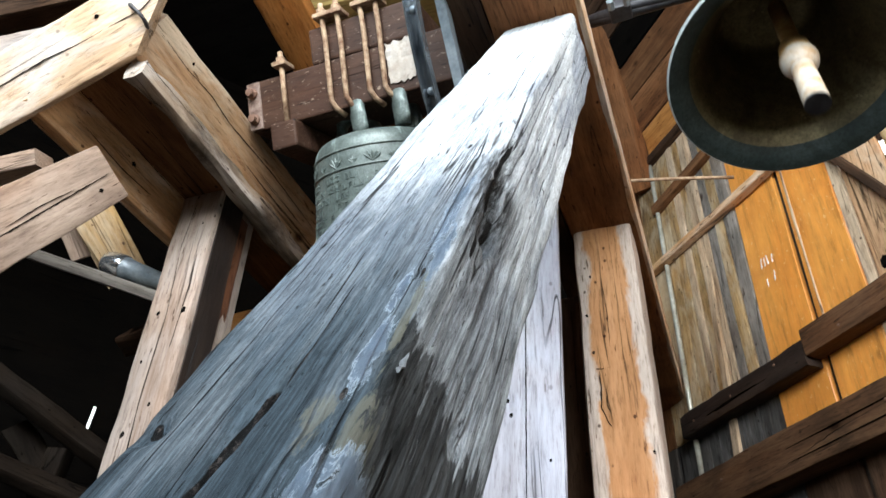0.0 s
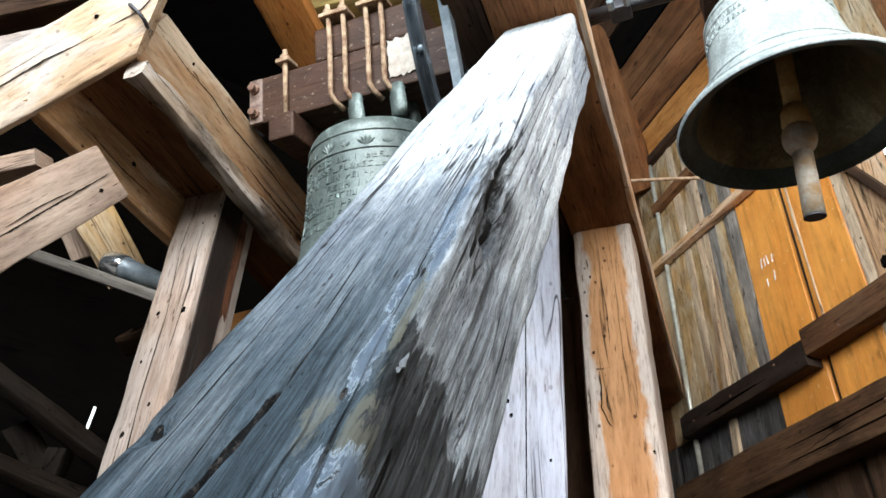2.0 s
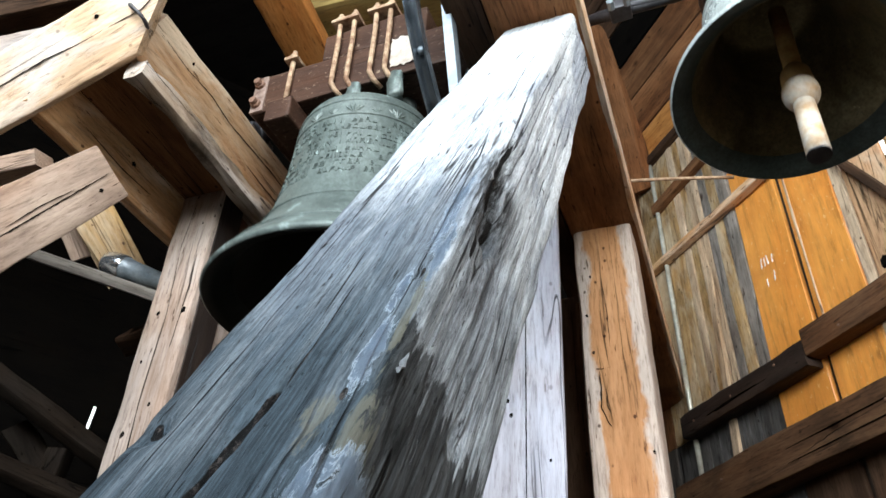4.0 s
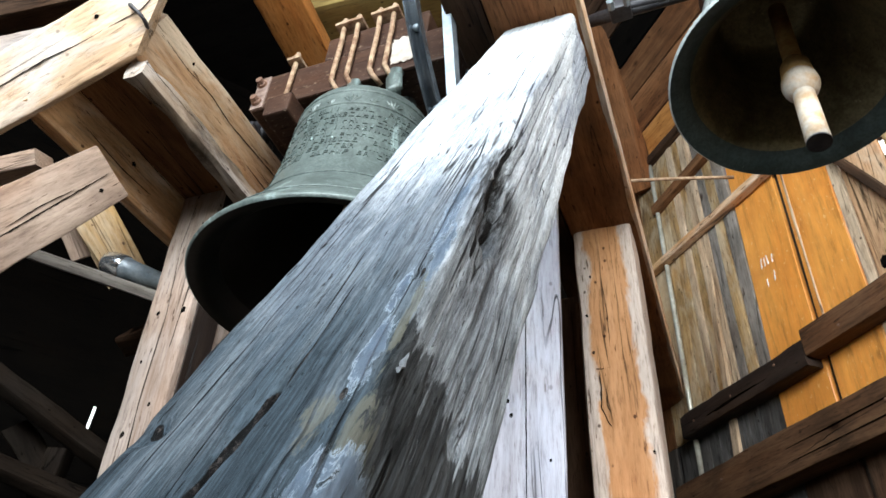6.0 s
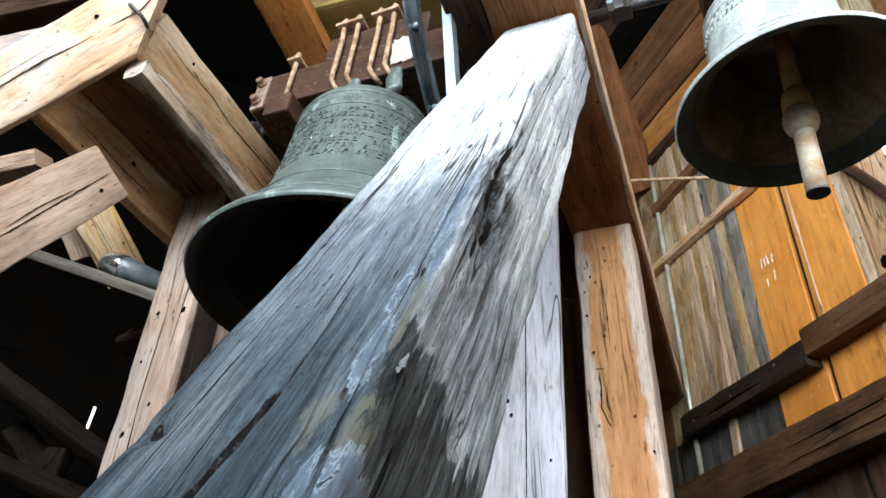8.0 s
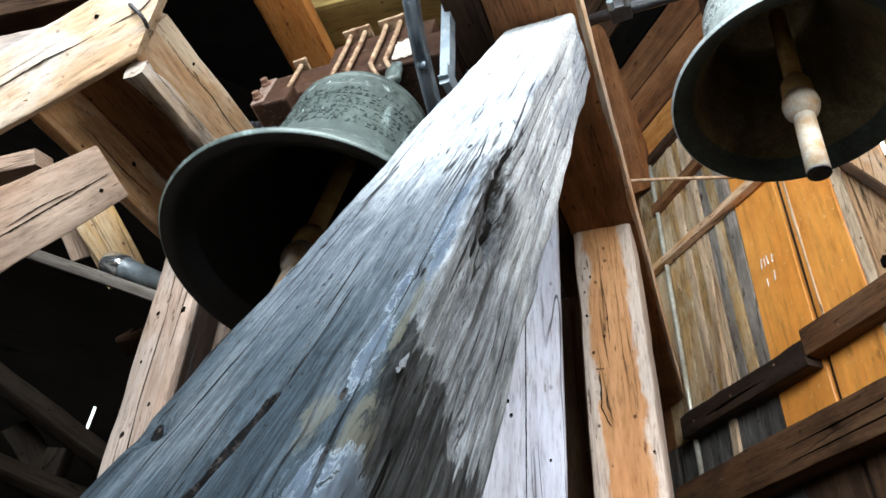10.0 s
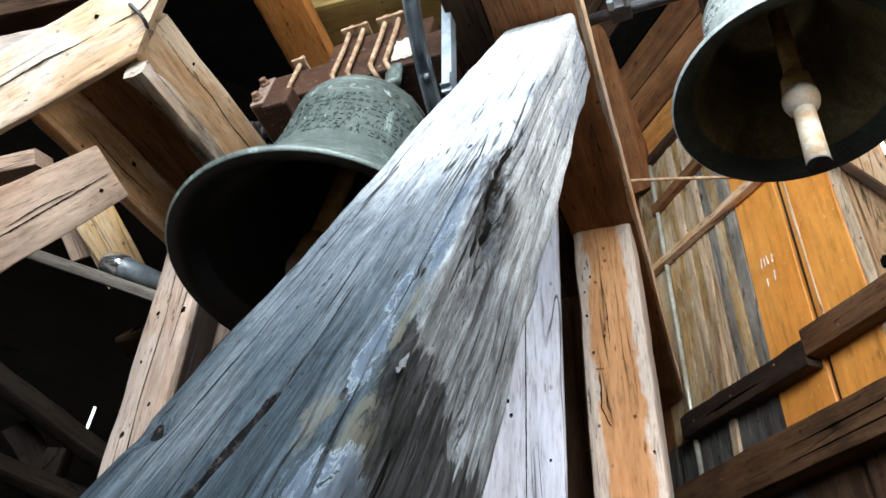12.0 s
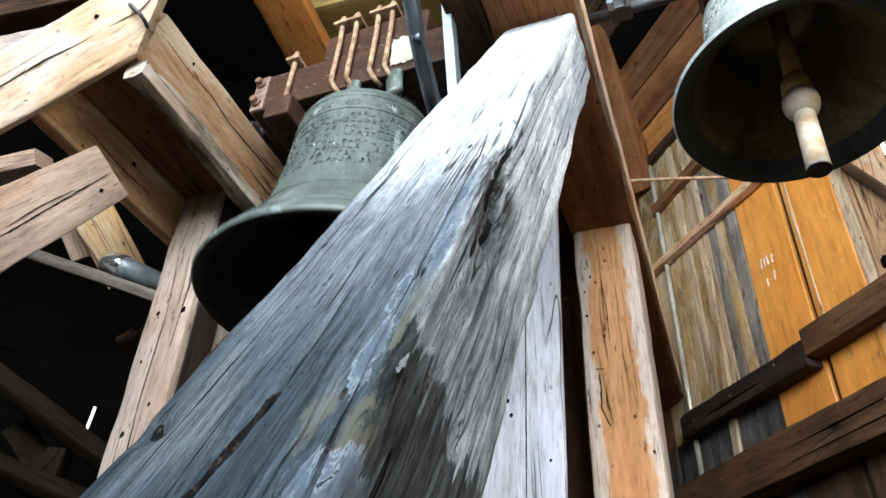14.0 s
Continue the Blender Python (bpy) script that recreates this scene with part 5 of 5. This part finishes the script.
timber("cross_beam", (-2.25, 2.35, 2.56), (-0.6, 2.35, 2.62), 0.2, 0.2, W_ORANGE, (0, -1, 0), "orange cross beam behind the large bell", rough=0.004)

# bearing of the large bell on its beam, and of the small bell
bearing = tagged(new("bearing"), "black iron bearing on the tan beam", "bearing")
part("housing", box_bm(0.09, 0.15, 0.07, 0.012, (-1.49, 1.503, 2.895)), IRON, bearing)
part("cap", lathe_bm([(0, 0.05), (0.035, 0.05), (0.052, 0.04), (0.055, 0.0), (0.055, -0.05), (0, -0.05)], 24), IRON, bearing, "", True, pose(-1.49, 1.503, 2.928, 0, 90, 0))
bearing2 = tagged(new("bearing"), "black iron bearing bracket with bolts on the head beam", "bearing")
part("bracket", box_bm(0.07, 0.06, 0.06, 0.008, (-0.06, 1.44, 2.99)), IRON, bearing2)
part("bar", tube_bm([(-0.17, 1.46, 3.0), (-0.05, 1.45, 3.005), (0.1, 1.45, 3.0), (0.2, 1.45, 2.995)], 0.018, 14), IRON, bearing2, "", True)
for dx, dz in ((-0.025, -0.03), (0.025, -0.03), (-0.025, 0.025)):
    part("bolt", cyl_bm(0.012, 0.03, 6), GALV, bearing2, "bolt", False, pose(-0.06 + dx, 1.41, 2.99 + dz, 90))

# ---- left side: small things round the frame ----
lamp = tagged(new("metal_cylinder"), "shiny chromed metal cylinder with a domed end lying on a timber", "cylinder")
m_cyl, len_cyl = along((-2.219, 1.675, 2.591), (-1.890, 1.757, 2.462), (0, -0.5, 1))
m_cyl = m_cyl @ Matrix.Rotation(radians(90), 4, "Y")
part("head", lathe_bm([(0, -0.02), (0.03, -0.018), (0.048, -0.004), (0.055, 0.02), (0.056, 0.085), (0.05, 0.095)], 32), CHROME, lamp, "", True, m_cyl)
part("barrel", lathe_bm([(0.049, 0.09), (0.049, 0.1), (0.046, 0.103), (0.04, 0.18), (0.041, 0.185), (0.032, 0.29), (0.035, 0.295), (0.035, len_cyl), (0, len_cyl)], 32), GALV, lamp, "dull grey ribbed barrel", True, m_cyl)
timber("shelf_beam", (-2.404, 1.39, 2.505), (-1.80, 1.85, 2.375), 0.045, 0.16, W_WALLGREY, (0.7, -0.5, -0.5), "dark beam under the metal cylinder", rough=0.004)
timber("plank", (-2.439, 1.492, 2.856), (-2.385, 1.68, 2.66), 0.1, 0.03, W_GREYTAN, (0.7, -0.5, -0.5), "pale short plank behind the frame", "plank", rough=0.003, edge=0.006)
timber("plank", (-2.345, 1.41, 2.919), (-2.195, 1.775, 2.565), 0.17, 0.04, W_WALL, (0.7, -0.5, -0.5), "tan plank behind the metal cylinder", "plank", rough=0.003, edge=0.006)
timber("stub", (-2.42, 2.09, 2.49), (-1.80, 1.80, 2.30), 0.1, 0.1, W_DARK, (0.4, -0.8, 0.2), "brown timber stub in the dark fixed to the post", "timber", rough=0.004)
# rails, post and plank here have their shade put into the colour
timber("rail", (-3.454, 2.053, 2.570), (-2.892, 2.625, 2.187), 0.1, 0.1, W_SHADE_DIM, (0.3, -0.8, 0.5), "brown rail in the dark", "rail", rough=0.005)
timber("rail", (-3.248, 2.150, 2.074), (-2.693, 2.544, 1.896), 0.09, 0.09, W_SHADE_DIM, (0.3, -0.8, 0.5), "dull brown rail in the dark", "rail", rough=0.005)
timber("post", (-3.014, 2.446, 2.171), (-3.05, 2.42, 0.0), 0.1, 0.1, W_SHADE_DIM, (0.3, -0.9, 0), "short brown post in the dark", "post", rough=0.004)
timber("curved_plank", (-3.388, 2.422, 2.333), (-3.223, 2.600, 2.046), 0.14, 0.03, W_SHADE_DIM, (0.3, -0.9, 0.3), "short red-brown plank in the dark", "plank", rough=0.004, bend=0.03)
timber("block", (-1.957, 0.957, 2.350), (-1.780, 0.997, 2.393), 0.055, 0.1, W_GREYTAN, (0.3, -0.8, -0.4), "small wooden block on the split timber", "block", rough=0.003, edge=0.006)
timber("dark_beam", (-2.763, 0.848, 3.365), (-1.961, 1.037, 3.555), 0.16, 0.14, W_DARK, (0.3, -0.8, -0.4), "dark beam above the pale brace", rough=0.004)
timber("plank", (-3.154, 1.037, 3.593), (-2.324, 1.233, 3.788), 0.3, 0.05, W_PALE, (0.3, -0.8, -0.4), "pale plank behind the brace", "plank", rough=0.003)
staple = finish("iron_cramp", tube_bm([(-1.476, 0.818, 2.82), (-1.455, 0.82, 2.795), (-1.435, 0.843, 2.776), (-1.431, 0.863, 2.766), (-1.444, 0.884, 2.772)], 0.0065, 10), IRON, None, "", True)
tagged(staple, "black iron cramp driven into the brace", "cramp")
wire = finish("wire_tie", tube_bm([(-1.535, 1.309, 2.803), (-1.515, 1.301, 2.741), (-1.542, 1.306, 2.721), (-1.588, 1.334, 2.746)], 0.006, 8), IRON, None, "", True)
tagged(wire, "black wire tie round the pole", "wire")


# pale strip added to paint the sunlit side face of the head beam
timber("plank", (-0.17, 0.95, 2.875), (-0.17, 4.05, 2.875), 0.02, 0.125, W_CREAM, (0, 0, 1), "pale strip for the weathered, sunlit side of the head beam", "plank", rough=0.004, edge=0.003, warp=0.3)


def motions():
    """Swing angles in degrees, positive towards the camera: each bell about its axle, each clapper measured from plumb."""
    big = [(0, -31), (0.15, -33), (0.3, -28), (0.4, -22), (0.5, -14.5), (0.6, -2.5), (0.7, 11), (0.8, 22.1), (0.9, 31.5), (1, 35.6), (1.1, 35.8), (1.2, 32), (1.3, 23.2), (1.4, 13.5), (1.5, 2), (1.6, -6.5), (1.7, -13), (1.8, -18.5), (1.9, -21.5), (2, -21.7), (2.1, -17.5), (2.2, -10.5), (2.3, -4.5), (2.4, 2.2), (2.5, 8.1), (2.6, 14.3), (2.7, 18.6), (2.8, 20), (2.9, 18.6), (3, 14.6), (3.1, 10.5), (3.2, 5.2), (3.7, -9), (4.45, 5.5), (5.1, 1.2), (5.3, 1), (5.5, 1), (6.5, 0.9), (7.5, 1.3), (7.9, 1.2), (8, 1.3), (8.1, 2.4), (8.2, 5), (8.45, 9.5), (9.3, -7), (10.15, 12), (10.3, 10.5), (10.4, 8.3), (10.5, 4.9), (10.6, 1.6), (10.7, -2), (10.8, -5), (10.9, -7.5), (11, -8.5), (11.1, -7.2), (11.2, -4.3), (11.4, 0.6), (11.5, 3.2), (11.6, 6.9), (11.8, 10.4), (11.9, 9.8), (12, 8.1), (12.2, 2.6), (12.4, -3.4), (12.5, -5.8), (12.6, -7), (12.8, -5.5), (13, -1.5), (13.2, 5), (13.35, 8), (13.5, 8.9), (13.7, 7.2), (14, -1.2)]
    small = [(0, 11.8), (0.1, 8.5), (0.2, 3.8), (0.3, -1.5), (0.4, -6.5), (0.5, -9.8), (0.6, -11.3), (0.7, -10), (0.8, -6.3), (0.9, -1.5), (1, 5), (1.1, 10.3), (1.2, 13.5), (1.3, 15), (1.4, 14.2), (1.5, 12), (1.6, 9), (1.7, 4.6), (1.8, -0.2), (1.9, -5.8), (2, -8.7), (2.1, -9.7), (2.2, -8.7), (2.3, -6.3), (2.4, -1.5), (2.5, 4.2), (2.6, 9.5), (2.7, 13), (2.8, 14), (2.9, 13), (3, 11), (3.1, 8.2), (3.2, 4.1), (3.55, -7), (4.25, 11.5), (4.95, -7), (5.3, -4.5), (5.5, 4.3), (5.7, 8.5), (5.9, 10), (6, 9.2), (6.1, 7.5), (6.3, 1.5), (6.5, -3.7), (6.6, -4.5), (6.7, -3.9), (6.9, 0.5), (7, 3), (7.1, 5.8), (7.3, 7.9), (7.5, 6.3), (7.7, 1.5), (7.9, -2.4), (8, -3.3), (8.1, -3.4), (8.2, -2.2), (8.8, 7), (9.55, -2), (10.3, 6.5), (10.5, 5), (10.7, 2.3), (10.9, 0), (11, -0.6), (11.1, -0.2), (11.3, 1.2), (11.5, 3), (11.8, 4.2), (12, 3.3), (12.5, 0.9), (13, 2.2), (13.25, 3.2), (13.5, 3), (14, 2.4)]
    big_tongue = [(0, -26), (0.15, -30), (0.3, -27), (0.4, -18), (0.5, -2), (0.6, 14), (0.7, 28), (0.8, 46), (0.9, 56.9), (1, 59.6), (1.1, 56.2), (1.2, 43.1), (1.3, 22.9), (1.4, 6), (1.6, -16), (1.9, -26), (2.1, -14), (2.3, 12), (2.4, 22.5), (2.5, 28.9), (2.6, 27.9), (2.7, 22.9), (2.8, 15.2), (2.9, 8), (3, 2), (3.2, -8), (3.7, -14), (4.45, 8), (5, 4), (5.3, 8), (5.45, 14.5), (5.55, 15), (5.7, 9.5), (5.9, 0), (6.25, -10), (6.55, -3), (6.85, 10), (7, 13.5), (7.15, 10), (7.4, 0), (7.75, -8), (8, -4), (8.2, 3), (8.5, 9), (9.3, -8), (10.2, 11), (10.5, 4), (11, -9), (11.8, 11), (12, 8), (12.6, -8), (13.5, 8), (14, -2)]
    small_tongue = [(0, 16), (0.1, 10), (0.2, 1.8), (0.3, -7.3), (0.4, -14.8), (0.5, -22.2), (0.6, -21.8), (0.7, -19.8), (0.8, -13), (0.9, -3.7), (1, 4.2), (1.1, 10.2), (1.2, 13.2), (1.3, 14.8), (1.4, 13.5), (1.5, 8.2), (1.6, 1.2), (1.7, -5.8), (1.8, -11), (1.9, -13.8), (2, -16.2), (2.1, -13), (2.3, -2), (2.5, 4.2), (2.7, 6.8), (2.9, 5.8), (3, 5), (3.1, 0.5), (3.2, -5), (3.55, -11), (4.25, 10), (4.95, -11), (5.3, -4.2), (5.5, 3.5), (5.7, 7.5), (5.9, 7.8), (6, 7), (6.1, 2.5), (6.3, -4.5), (6.5, -7.3), (6.7, -8), (6.9, -2.8), (7, 3.5), (7.1, 4.5), (7.3, 5.8), (7.5, 5.8), (7.7, -2.2), (7.9, -5.8), (8, -6), (8.1, -6), (8.2, -5.8), (8.8, 5), (9.55, -5), (10.3, 1.8), (10.5, 3.5), (10.7, -1.5), (10.9, -2.5), (11, -2), (11.3, -1.5), (11.5, 1), (11.8, 1.8), (12, 2.2), (12.5, -0.2), (13, 0.8), (13.5, 1), (14, 0.8)]

    def angle(table, t):
        return float(np.interp(t, [r[0] for r in table], [r[1] for r in table]))

    walk(big_bell, [(t, pose(*BELL_PIVOT, -a)) for t, a in big])
    walk(small_bell, [(t, pose(*SMALL_PIVOT, -a)) for t, a in small])
    walk(big_clapper, [(t, pose(*BIG_HANG, -(a - angle(big, t)))) for t, a in big_tongue])
    walk(small_clapper, [(t, pose(*SMALL_HANG, -(a - angle(small, t)))) for t, a in small_tongue])


motions()
